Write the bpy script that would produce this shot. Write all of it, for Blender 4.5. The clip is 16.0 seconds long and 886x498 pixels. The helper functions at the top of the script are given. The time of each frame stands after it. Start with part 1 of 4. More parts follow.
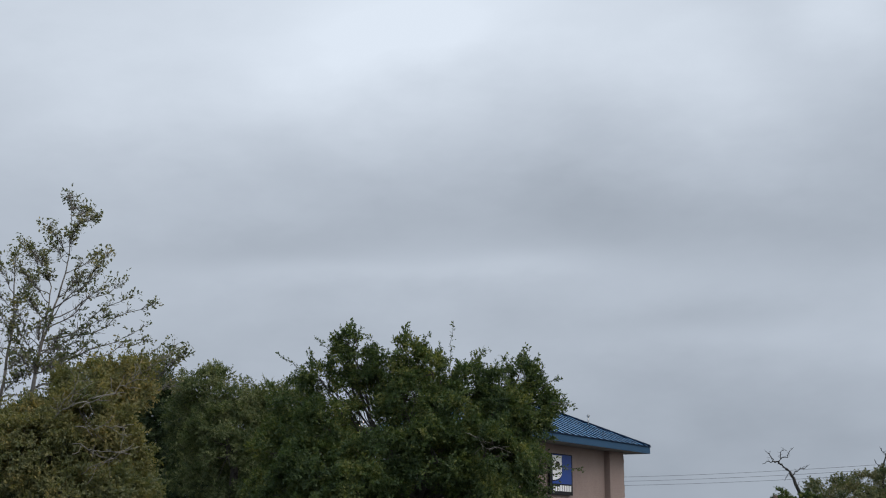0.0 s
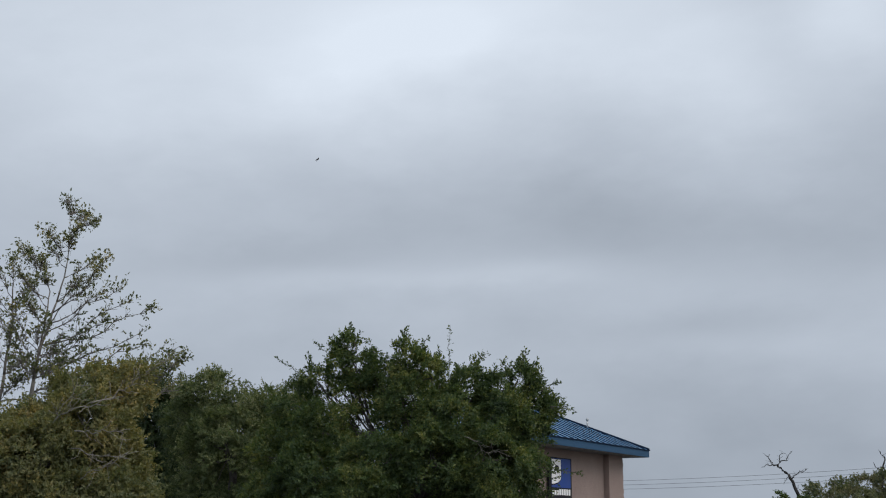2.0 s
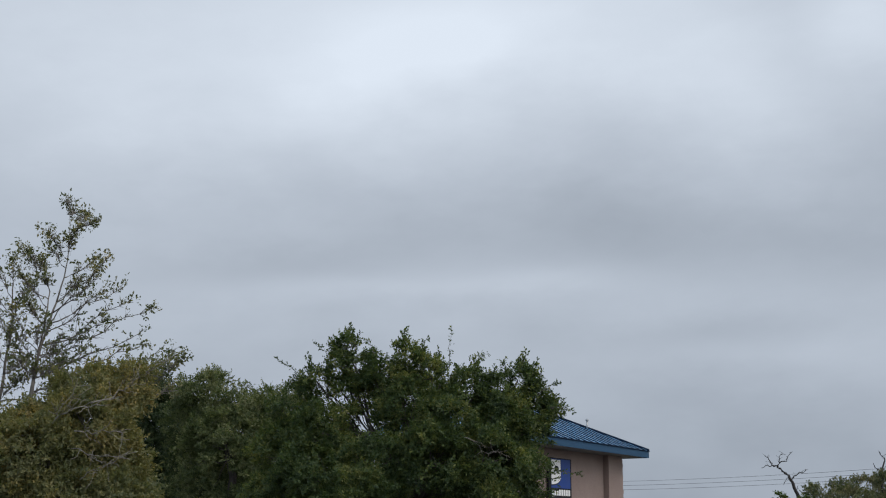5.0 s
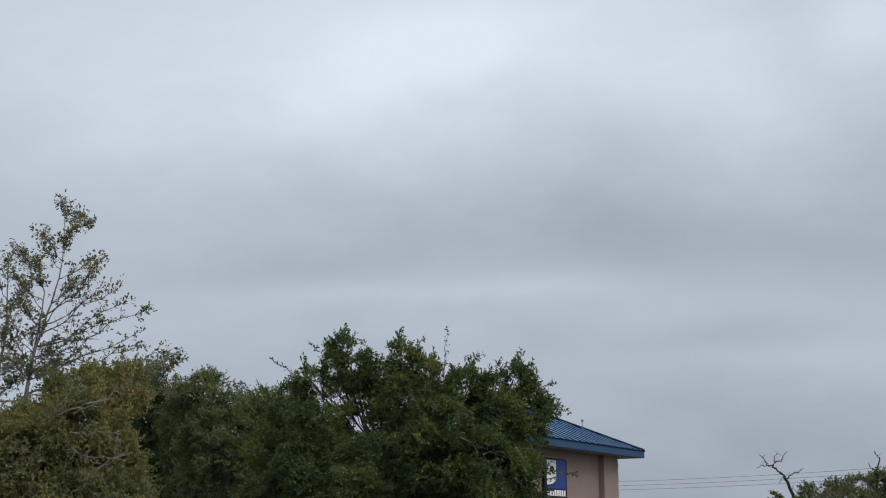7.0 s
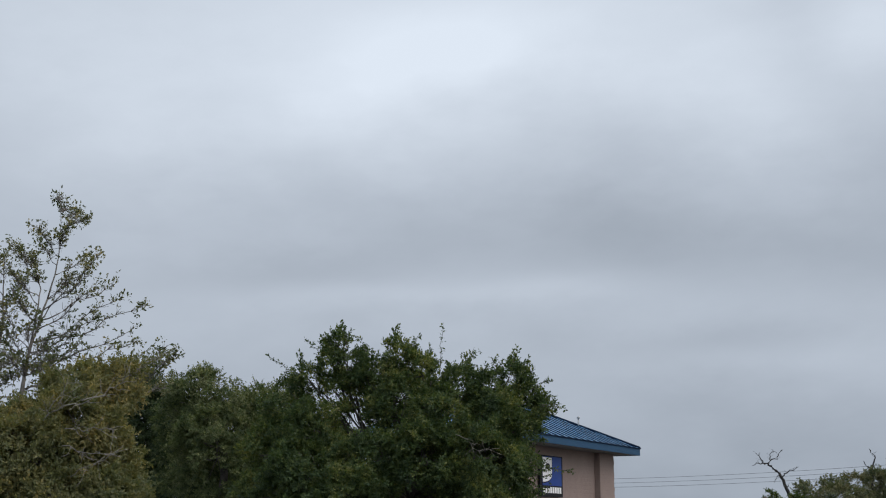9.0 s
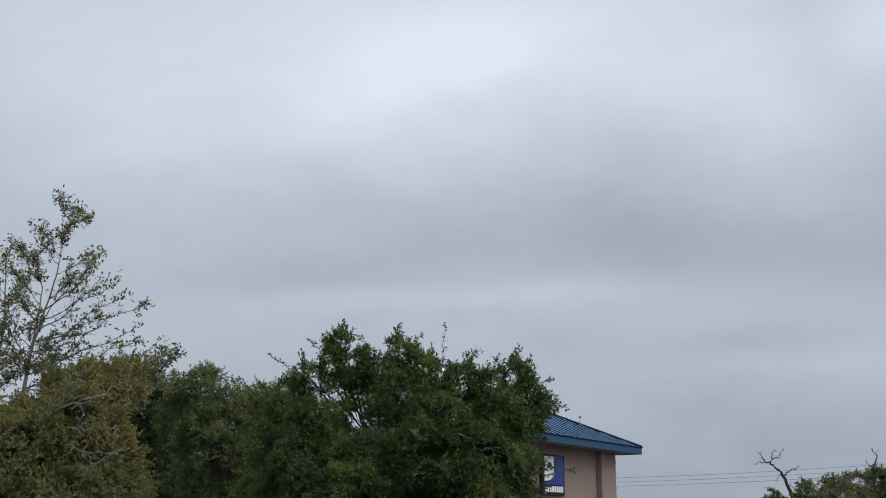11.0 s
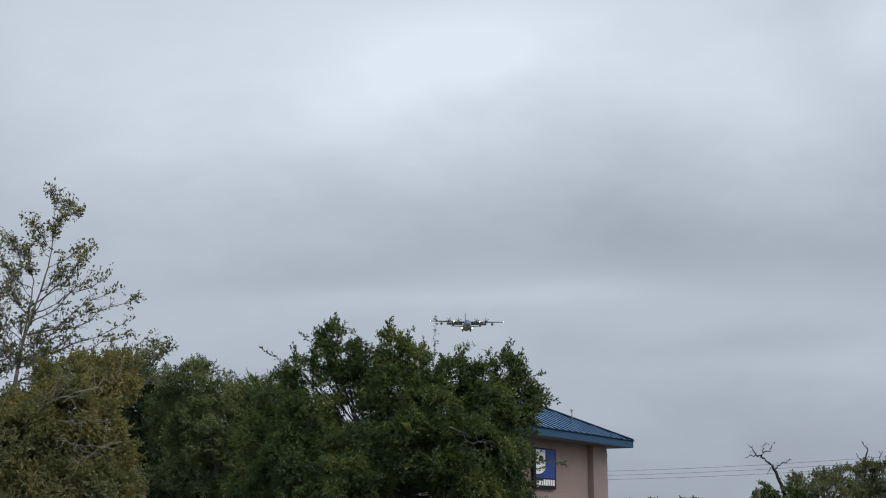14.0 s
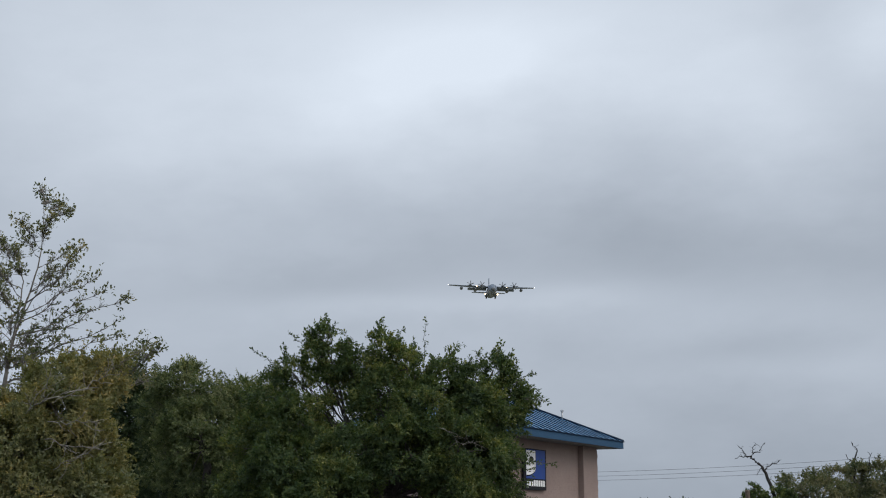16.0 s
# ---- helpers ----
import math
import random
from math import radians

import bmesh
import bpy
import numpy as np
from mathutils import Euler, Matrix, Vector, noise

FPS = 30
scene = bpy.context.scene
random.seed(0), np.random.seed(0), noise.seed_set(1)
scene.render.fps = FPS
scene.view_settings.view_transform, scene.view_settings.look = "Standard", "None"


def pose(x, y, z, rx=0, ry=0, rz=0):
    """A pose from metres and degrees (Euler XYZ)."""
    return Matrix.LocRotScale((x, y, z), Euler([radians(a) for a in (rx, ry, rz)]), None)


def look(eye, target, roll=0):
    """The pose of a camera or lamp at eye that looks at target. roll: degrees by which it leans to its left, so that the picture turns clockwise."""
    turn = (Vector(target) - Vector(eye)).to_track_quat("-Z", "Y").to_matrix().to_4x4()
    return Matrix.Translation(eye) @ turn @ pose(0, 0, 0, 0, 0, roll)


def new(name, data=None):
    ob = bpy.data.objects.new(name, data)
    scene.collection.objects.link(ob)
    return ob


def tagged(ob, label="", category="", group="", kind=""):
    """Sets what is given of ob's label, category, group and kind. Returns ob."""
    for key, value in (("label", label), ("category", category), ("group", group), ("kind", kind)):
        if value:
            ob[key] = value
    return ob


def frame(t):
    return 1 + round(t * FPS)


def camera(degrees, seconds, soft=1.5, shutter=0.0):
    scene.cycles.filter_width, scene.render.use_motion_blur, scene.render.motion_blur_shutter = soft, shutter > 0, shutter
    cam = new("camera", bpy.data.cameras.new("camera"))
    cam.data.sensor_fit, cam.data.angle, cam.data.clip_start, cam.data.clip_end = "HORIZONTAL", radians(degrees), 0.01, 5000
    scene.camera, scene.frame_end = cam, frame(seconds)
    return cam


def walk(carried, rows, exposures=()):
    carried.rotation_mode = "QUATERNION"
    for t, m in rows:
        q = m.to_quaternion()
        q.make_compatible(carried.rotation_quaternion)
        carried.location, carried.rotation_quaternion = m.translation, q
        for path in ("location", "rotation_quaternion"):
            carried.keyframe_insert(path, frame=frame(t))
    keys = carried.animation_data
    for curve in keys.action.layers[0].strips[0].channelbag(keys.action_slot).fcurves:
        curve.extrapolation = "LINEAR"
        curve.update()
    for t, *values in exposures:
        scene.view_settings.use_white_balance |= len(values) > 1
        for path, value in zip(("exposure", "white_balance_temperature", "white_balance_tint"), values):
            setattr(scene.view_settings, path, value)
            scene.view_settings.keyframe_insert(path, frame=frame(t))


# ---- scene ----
# Eye 1.6 m above a car park, hand-held and turning only; heading along +Y.
LENS = 36.0
EYE = (0.0, 0.0, 1.6)
cam = camera(LENS, 16.0, soft=1.1)


def aim(turn, tilt, lean):
    """Hand-held pose: degrees turned to the right, tilted up, leaned."""
    return Matrix.Translation(EYE) @ pose(0, 0, 0, 0, 0, -turn) @ pose(0, 0, 0, 90 + tilt, 0, 0) @ pose(0, 0, 0, 0, 0, -lean)


walk(cam, [
    (0.0, aim(-0.749, 11.697, -0.045)),
    (0.5, aim(-0.897, 11.706, -0.031)),
    (1.0, aim(-0.953, 11.791, 0.037)),
    (1.5, aim(-0.849, 11.864, 0.045)),
    (2.0, aim(-0.694, 11.860, 0.057)),
    (2.5, aim(-0.584, 11.745, 0.009)),
    (3.0, aim(-0.629, 11.702, -0.022)),
    (3.5, aim(-0.721, 11.796, 0.054)),
    (4.0, aim(-0.725, 11.906, 0.024)),
    (6.5, aim(-0.566, 11.829, 0.086)),
    (7.0, aim(-0.481, 11.901, 0.148)),
    (7.5, aim(-0.414, 11.887, 0.148)),
    (8.0, aim(-0.382, 11.830, 0.095)),
    (8.5, aim(-0.357, 11.845, 0.060)),
    (9.0, aim(-0.330, 11.776, 0.011)),
    (11.5, aim(-0.410, 11.711, 0.031)),
    (12.0, aim(-0.306, 11.447, -0.030)),
    (12.5, aim(-0.138, 11.272, -0.018)),
    (13.0, aim(-0.073, 11.215, -0.070)),
    (13.5, aim(-0.096, 11.312, 0.007)),
    (14.0, aim(-0.059, 11.463, 0.039)),
    (14.5, aim(0.000, 11.457, 0.001)),
    (15.0, aim(0.083, 11.379, -0.016)),
    (15.5, aim(0.192, 11.383, 0.028)),
    (16.0, aim(0.349, 11.496, 0.051)),
])

# ---------------------------------------------------------------- world, sun
SUN_ELEV, SUN_TURN = 49.0, 121.0
world = bpy.data.worlds.new("overcast")
scene.world = world
world.use_nodes = True
wn, wl = world.node_tree.nodes, world.node_tree.links
wn.clear()
w_sky = wn.new("ShaderNodeTexSky")
w_sky.sky_type, w_sky.sun_disc = "NISHITA", False
w_sky.sun_elevation, w_sky.sun_rotation = radians(SUN_ELEV), radians(SUN_TURN)
w_sky.air_density, w_sky.dust_density = 1.5, 4.0
w_bg = wn.new("ShaderNodeBackground")
w_bg.inputs["Strength"].default_value = 0.06
w_grey = wn.new("ShaderNodeBackground")
w_grey.inputs["Color"].default_value = (0.52, 0.58, 0.66, 1)
# an overcast sky is brighter overhead than towards the horizon
w_dir = wn.new("ShaderNodeTexCoord")
w_sep = wn.new("ShaderNodeSeparateXYZ")
w_up = wn.new("ShaderNodeMath")
w_up.operation = "MULTIPLY_ADD"
w_up.inputs[1].default_value, w_up.inputs[2].default_value = 0.45, 0.88
wl.new(w_dir.outputs["Generated"], w_sep.inputs[0])
wl.new(w_sep.outputs["Z"], w_up.inputs[0])
wl.new(w_up.outputs[0], w_grey.inputs["Strength"])
w_add = wn.new("ShaderNodeAddShader")
w_out = wn.new("ShaderNodeOutputWorld")
wl.new(w_sky.outputs[0], w_bg.inputs[0])
wl.new(w_bg.outputs[0], w_add.inputs[0])
wl.new(w_grey.outputs[0], w_add.inputs[1])
wl.new(w_add.outputs[0], w_out.inputs[0])

sun = new("sun", bpy.data.lights.new("sun", "SUN"))
sun.data.energy, sun.data.angle, sun.data.color = 0.9, radians(40), (1.0, 0.97, 0.93)
sun.matrix_world = look((75, -45, 100), (0, 0, 0))
scene.view_settings.exposure = 0.0


# ---------------------------------------------------------------- materials
class Net:
    """Short hand for node trees."""

    def __init__(self, tree):
        self.t = tree

    def n(self, kind, **sockets):
        node = self.t.nodes.new("ShaderNode" + kind)
        for k, v in sockets.items():
            node.inputs[k.replace("_", " ")].default_value = v
        return node

    def link(self, a, b):
        self.t.links.new(a, b)

    def math(self, op, a, b=0.0, c=0.0):
        node = self.t.nodes.new("ShaderNodeMath")
        node.operation = op
        for i, v in enumerate((a, b, c)):
            if isinstance(v, (int, float)):
                node.inputs[i].default_value = v
            else:
                self.link(v, node.inputs[i])
        return node.outputs[0]

    def noise(self, scale, detail=4.0, rough=0.55, vector=None):
        node = self.n("TexNoise", Scale=scale, Detail=detail, Roughness=rough)
        if vector:
            self.link(vector, node.inputs["Vector"])
        return node.outputs["Fac"]

    def ramp(self, fac, *stops):
        node = self.t.nodes.new("ShaderNodeValToRGB")
        while len(node.color_ramp.elements) < len(stops):
            node.color_ramp.elements.new(0.5)
        for e, (p, c) in zip(node.color_ramp.elements, stops):
            e.position, e.color = p, (*c, 1)
        self.link(fac, node.inputs[0])
        return node.outputs[0]

    def mix(self, fac, a, b, blend="MIX"):
        node = self.t.nodes.new("ShaderNodeMix")
        node.data_type, node.blend_type = "RGBA", blend
        for s, v in ((0, fac), (6, a), (7, b)):
            if isinstance(v, (int, float)):
                node.inputs[s].default_value = v
            elif isinstance(v, tuple):
                node.inputs[s].default_value = (*v, 1)
            else:
                self.link(v, node.inputs[s])
        return node.outputs[2]


def material(name):
    m = bpy.data.materials.new(name)
    m.use_nodes = True
    net = Net(m.node_tree)
    return m, net, m.node_tree.nodes["Principled BSDF"], m.node_tree.nodes["Material Output"]


def surface(name, dark, light, rough=0.7, metal=0.0, grain=30.0, blotch=1.2, bump=0.3, depth=0.01, pieces=0.0, spec=0.5):
    """A worn surface: two colours mixed by stains and grain, fine relief; pieces: spread of tone between objects."""
    m, net, bsdf, _ = material(name)
    xyz = net.n("TexCoord").outputs["Object"]
    big, small = net.noise(blotch, 5, 0.6, xyz), net.noise(grain, 3, 0.6, xyz)
    fac = net.math("MULTIPLY_ADD", small, 0.45, net.math("MULTIPLY", big, 0.6))
    col = net.ramp(fac, (0.28, dark), (0.75, light))
    if pieces:
        rnd = net.n("ObjectInfo").outputs["Random"]
        tone = net.math("MULTIPLY_ADD", rnd, 2 * pieces, 1 - pieces)
        hsv = net.n("HueSaturation")
        net.link(col, hsv.inputs["Color"])
        net.link(tone, hsv.inputs["Value"])
        col = hsv.outputs[0]
    net.link(col, bsdf.inputs["Base Color"])
    bsdf.inputs["Metallic"].default_value = metal
    bsdf.inputs["Specular IOR Level"].default_value = spec
    net.link(net.math("MULTIPLY_ADD", big, 0.25, rough - 0.12), bsdf.inputs["Roughness"])
    b = net.n("Bump", Strength=bump, Distance=depth)
    net.link(small, b.inputs["Height"])
    net.link(b.outputs[0], bsdf.inputs["Normal"])
    return m


def foliage(name, shades, gloss=0.52, through_light=0.5, blotch=0.9):
    """Leaves: each leaf takes its own shade, and whole twigs drift between shades."""
    m, net, bsdf, out = material(name)
    rnd = net.n("NewGeometry").outputs["Random Per Island"]
    xyz = net.n("TexCoord").outputs["Object"]
    drift = net.math("ADD", net.math("MULTIPLY", net.noise(blotch, 3, 0.6, xyz), 0.6), net.math("MULTIPLY", net.noise(blotch * 4.0, 2, 0.5, xyz), 0.4))
    fac = net.math("ADD", net.math("MULTIPLY", rnd, 0.5), net.math("MULTIPLY_ADD", drift, 2.3, -0.92))
    col = net.ramp(fac, *[(i / (len(shades) - 1), c) for i, c in enumerate(shades)])
    net.link(col, bsdf.inputs["Base Color"])
    bsdf.inputs["Roughness"].default_value = gloss
    bsdf.inputs["Specular IOR Level"].default_value = 0.35
    tr = net.n("BsdfTranslucent")
    net.link(net.mix(1.0, col, (1.0, 1.0, 0.55), "MULTIPLY"), tr.inputs["Color"])
    mx = net.n("MixShader", Fac=through_light)
    net.link(bsdf.outputs[0], mx.inputs[1])
    net.link(tr.outputs[0], mx.inputs[2])
    net.link(mx.outputs[0], out.inputs[0])
    return m


def glow(name, color, strength):
    m, net, bsdf, out = material(name)
    e = net.n("Emission", Strength=strength, Color=(*color, 1))
    net.link(e.outputs[0], out.inputs[0])
    return m


def land(name):
    """Asphalt round the viewer; further out an unseen, assumed patchwork of dry grass, roads and pale lots that throws
    light up at the aircraft.
    """
    m, net, bsdf, _ = material(name)
    xyz = net.n("TexCoord").outputs["Object"]
    far = net.n("VectorMath")
    far.operation = "LENGTH"
    net.link(xyz, far.inputs[0])
    edge = net.math("MULTIPLY_ADD", net.noise(0.02, 4, 0.6, xyz), 60.0, 60.0)
    out = net.math("GREATER_THAN", far.outputs["Value"], edge)
    tar = net.ramp(net.noise(40.0, 4, 0.6, xyz), (0.3, (0.035, 0.035, 0.037)), (0.7, (0.075, 0.073, 0.07)))
    # never in view; pale tones added to brighten the aircraft's underside
    lots = net.ramp(net.noise(0.012, 5, 0.65, xyz), (0.35, (0.10, 0.12, 0.05)), (0.5, (0.2, 0.19, 0.1)), (0.62, (0.3, 0.29, 0.27)))
    net.link(net.mix(out, tar, lots), bsdf.inputs["Base Color"])
    bsdf.inputs["Roughness"].default_value = 0.9
    b = net.n("Bump", Strength=0.3, Distance=0.01)
    net.link(net.noise(60.0, 3, 0.6, xyz), b.inputs["Height"])
    net.link(b.outputs[0], bsdf.inputs["Normal"])
    return m


M_ASPHALT = land("asphalt_and_fields")
M_OAK_LEAF = foliage("live_oak_leaves", [(0.04, 0.068, 0.031), (0.06, 0.097, 0.037), (0.105, 0.138, 0.042), (0.26, 0.262, 0.092)])
# Deep shade between front trees put into the leaf colour; far woods reuse it
M_DARK_LEAF = foliage("shade_toned_leaves", [(0.026, 0.046, 0.024), (0.042, 0.068, 0.031), (0.062, 0.09, 0.039), (0.13, 0.15, 0.075)])
M_GREY_LEAF = foliage("grey_green_leaves", [(0.042, 0.068, 0.027), (0.088, 0.118, 0.048), (0.147, 0.17, 0.077), (0.31, 0.315, 0.172)])
M_OLIVE_LEAF = foliage("yellowing_leaves", [(0.09, 0.112, 0.058), (0.145, 0.158, 0.072), (0.215, 0.2, 0.084), (0.39, 0.295, 0.112)], blotch=0.7)
M_TALL_LEAF = foliage("sparse_leaves", [(0.062, 0.084, 0.048), (0.115, 0.132, 0.07), (0.18, 0.18, 0.098), (0.34, 0.27, 0.14)])
M_FAR_LEAF = foliage("distant_leaves", [(0.055, 0.08, 0.045), (0.112, 0.132, 0.07), (0.19, 0.185, 0.107), (0.32, 0.27, 0.17)], blotch=0.5)
M_BARK = surface("grey_bark", (0.035, 0.031, 0.027), (0.11, 0.098, 0.085), 0.9, grain=40, blotch=5, bump=0.8)
M_PALE_BARK = surface("pale_bark", (0.11, 0.1, 0.085), (0.28, 0.255, 0.22), 0.85, grain=50, blotch=6, bump=0.6)
M_TWIG = surface("grey_twig_bark", (0.09, 0.081, 0.071), (0.2, 0.182, 0.16), 0.9, grain=50, blotch=6, bump=0.6)
M_DEAD_WOOD = surface("dead_wood", (0.012, 0.011, 0.01), (0.032, 0.029, 0.027), 0.9, grain=30, blotch=4, bump=0.6)
M_BLOCK = surface("split_face_block", (0.2, 0.148, 0.132), (0.31, 0.238, 0.213), 0.92, grain=22, blotch=0.7, bump=0.9, depth=0.02)
M_MORTAR = surface("mortar", (0.21, 0.155, 0.14), (0.3, 0.23, 0.205), 0.95)
M_ROOF = surface("blue_metal_roof", (0.055, 0.16, 0.3), (0.07, 0.2, 0.37), 0.36, 0.0, grain=8, blotch=0.5, bump=0.05, pieces=0.12, spec=0.6)
# the panels' paint darkened: shade on seam sides put into the colour
M_SEAM = surface("shaded_blue_metal", (0.003, 0.012, 0.032), (0.005, 0.017, 0.042), 0.7, 0.0, grain=10, blotch=0.8, bump=0.05, spec=0.1)
M_FASCIA = surface("blue_fascia_paint", (0.02, 0.055, 0.108), (0.03, 0.078, 0.145), 0.7, 0.0, grain=10, blotch=0.6, bump=0.06, spec=0.15)
M_SOFFIT = surface("soffit_paint", (0.16, 0.15, 0.14), (0.24, 0.23, 0.22), 0.8)
M_SIGN_BLUE = surface("sign_blue", (0.006, 0.035, 0.2), (0.01, 0.05, 0.26), 0.5, bump=0.03, spec=0.3)
M_SIGN_BLACK = surface("sign_black", (0.004, 0.004, 0.006), (0.01, 0.01, 0.013), 0.6, bump=0.03, spec=0.2)
M_SIGN_WHITE = surface("sign_white", (0.72, 0.72, 0.72), (0.82, 0.82, 0.82), 0.4, bump=0.03)
M_STEEL = surface("galvanised_steel", (0.28, 0.29, 0.3), (0.42, 0.43, 0.44), 0.5, 0.7)
M_WIRE = surface("cable_jacket", (0.05, 0.05, 0.055), (0.09, 0.09, 0.095), 0.7)
M_POST = surface("weathered_timber", (0.05, 0.038, 0.028), (0.12, 0.09, 0.066), 0.9, grain=20, blotch=3, bump=0.7)
M_PLANE = surface("aircraft_grey", (0.11, 0.135, 0.175), (0.15, 0.182, 0.228), 0.55, grain=3, blotch=0.25, bump=0.02)
M_PLANE_DARK = surface("aircraft_dark", (0.06, 0.066, 0.075), (0.1, 0.11, 0.12), 0.5, grain=3, blotch=0.4, bump=0.02)
M_TYRE = surface("tyre_rubber", (0.012, 0.012, 0.012), (0.03, 0.03, 0.03), 0.85)
M_COCKPIT = surface("cockpit_glass", (0.01, 0.012, 0.015), (0.02, 0.024, 0.03), 0.1, bump=0.0)
M_LAMP = glow("landing_lamp", (1.0, 0.72, 0.4), 6.5)
M_TIP_LAMP = glow("tip_lamp", (1.0, 0.98, 0.95), 4.0)
M_BIRD = surface("dark_plumage", (0.02, 0.02, 0.022), (0.05, 0.048, 0.046), 0.8, grain=90, blotch=12)
M_FAR_WALL = surface("far_plaster", (0.2, 0.2, 0.19), (0.32, 0.31, 0.3), 0.9)
M_FAR_ROOF = surface("far_dark_roof", (0.025, 0.028, 0.032), (0.05, 0.055, 0.06), 0.8)
M_PALE_POST = surface("bleached_timber", (0.14, 0.13, 0.115), (0.26, 0.245, 0.22), 0.9, grain=20, blotch=3, bump=0.5)


# ---------------------------------------------------------------- mesh tools
def mesh_from(name, verts, faces, mat, smooth=False):
    me = bpy.data.meshes.new(name)
    me.from_pydata([tuple(v) for v in verts], [], faces)
    me.materials.append(mat)
    if smooth:
        me.polygons.foreach_set("use_smooth", [True] * len(me.polygons))
    me.update()
    return me


def solid(name, data, parent=None, label="", m=None):
    ob = new(name, data)
    if parent:
        ob.parent = parent
    if m is not None:
        ob.matrix_basis = m
    if label:
        ob["label"] = label
    return ob


def part(name, bm, mat, parent, label="", smooth=False, m=None):
    """Links a bmesh as one mesh object under a thing."""
    me = bpy.data.meshes.new(name)
    bm.to_mesh(me)
    bm.free()
    me.materials.append(mat)
    if smooth:
        me.polygons.foreach_set("use_smooth", [True] * len(me.polygons))
    return solid(name, me, parent, label, m)


def thing(name, place, label, category, group="", kind="", turn=0):
    ob = new(name)
    ob.matrix_basis = pose(*place, 0, 0, turn)
    return tagged(ob, label, category, group, kind)


def box(bm, lo, hi, bevel=0.0):
    lo, hi = Vector(lo), Vector(hi)
    got = bmesh.ops.create_cube(bm, size=1, matrix=Matrix.LocRotScale((lo + hi) / 2, None, hi - lo))
    if bevel:
        edges = list({e for v in got["verts"] for e in v.link_edges})
        bmesh.ops.bevel(bm, geom=edges, offset=bevel, segments=2, affect="EDGES")
    return bm


def loft(bm, rings, cap=True):
    """Skins a row of rings of equal length."""
    rows = [[bm.verts.new(p) for p in ring] for ring in rings]
    k = len(rows[0])
    for a, b in zip(rows, rows[1:]):
        for i in range(k):
            bm.faces.new((a[i], a[(i + 1) % k], b[(i + 1) % k], b[i]))
    if cap:
        bm.faces.new(rows[0][::-1])
        bm.faces.new(rows[-1])
    bmesh.ops.recalc_face_normals(bm, faces=bm.faces)
    return bm


def ring(c, rx, rz, k=20, axis="y", power=2.0):
    """An oval ring round c, across the given axis; a power over 2 squares it."""
    pts = []
    for i in range(k):
        a = 2 * math.pi * i / k
        ca, sa = math.cos(a), math.sin(a)
        u = math.copysign(abs(ca) ** (2 / power), ca) * rx
        w = math.copysign(abs(sa) ** (2 / power), sa) * rz
        pts.append({"y": (c[0] + u, c[1], c[2] + w), "x": (c[0], c[1] + u, c[2] + w), "z": (c[0] + u, c[1] + w, c[2])}[axis])
    return pts


class Tubes:
    """Collects tapered tubes into one mesh."""

    def __init__(self):
        self.v, self.f = [], []

    def add(self, pts, r0, r1, k=6):
        pts = [Vector(p) for p in pts]
        n0 = len(self.v)
        for i, p in enumerate(pts):
            d = (pts[min(i + 1, len(pts) - 1)] - pts[max(i - 1, 0)]).normalized()
            side = d.orthogonal().normalized()
            up = d.cross(side)
            r = r0 + (r1 - r0) * i / (len(pts) - 1)
            for j in range(k):
                a = 2 * math.pi * j / k
                self.v.append(p + side * (r * math.cos(a)) + up * (r * math.sin(a)))
        for i in range(len(pts) - 1):
            for j in range(k):
                a, b = n0 + i * k + j, n0 + i * k + (j + 1) % k
                self.f.append((a, b, b + k, a + k))
        self.f.append(tuple(range(n0 + k - 1, n0 - 1, -1)))
        self.f.append(tuple(range(len(self.v) - k, len(self.v))))

    def limb(self, a, b, r0, r1, rng, wander=0.12, steps=7, sag=0.0):
        """A crooked limb from a to b; returns its points."""
        a, b = Vector(a), Vector(b)
        length = (b - a).length
        pts, off = [], Vector()
        for i in range(steps + 1):
            s = i / steps
            if 0 < i < steps:
                off = off * 0.6 + Vector([rng.uniform(-1, 1) for _ in range(3)]) * wander * length * 0.5
            p = a.lerp(b, s) + off * math.sin(math.pi * s)
            p.z -= sag * length * math.sin(math.pi * s)
            pts.append(p)
        self.add(pts, r0, r1)
        return pts

    def mesh(self, name, mat):
        return mesh_from(name, self.v, self.f, mat, True)


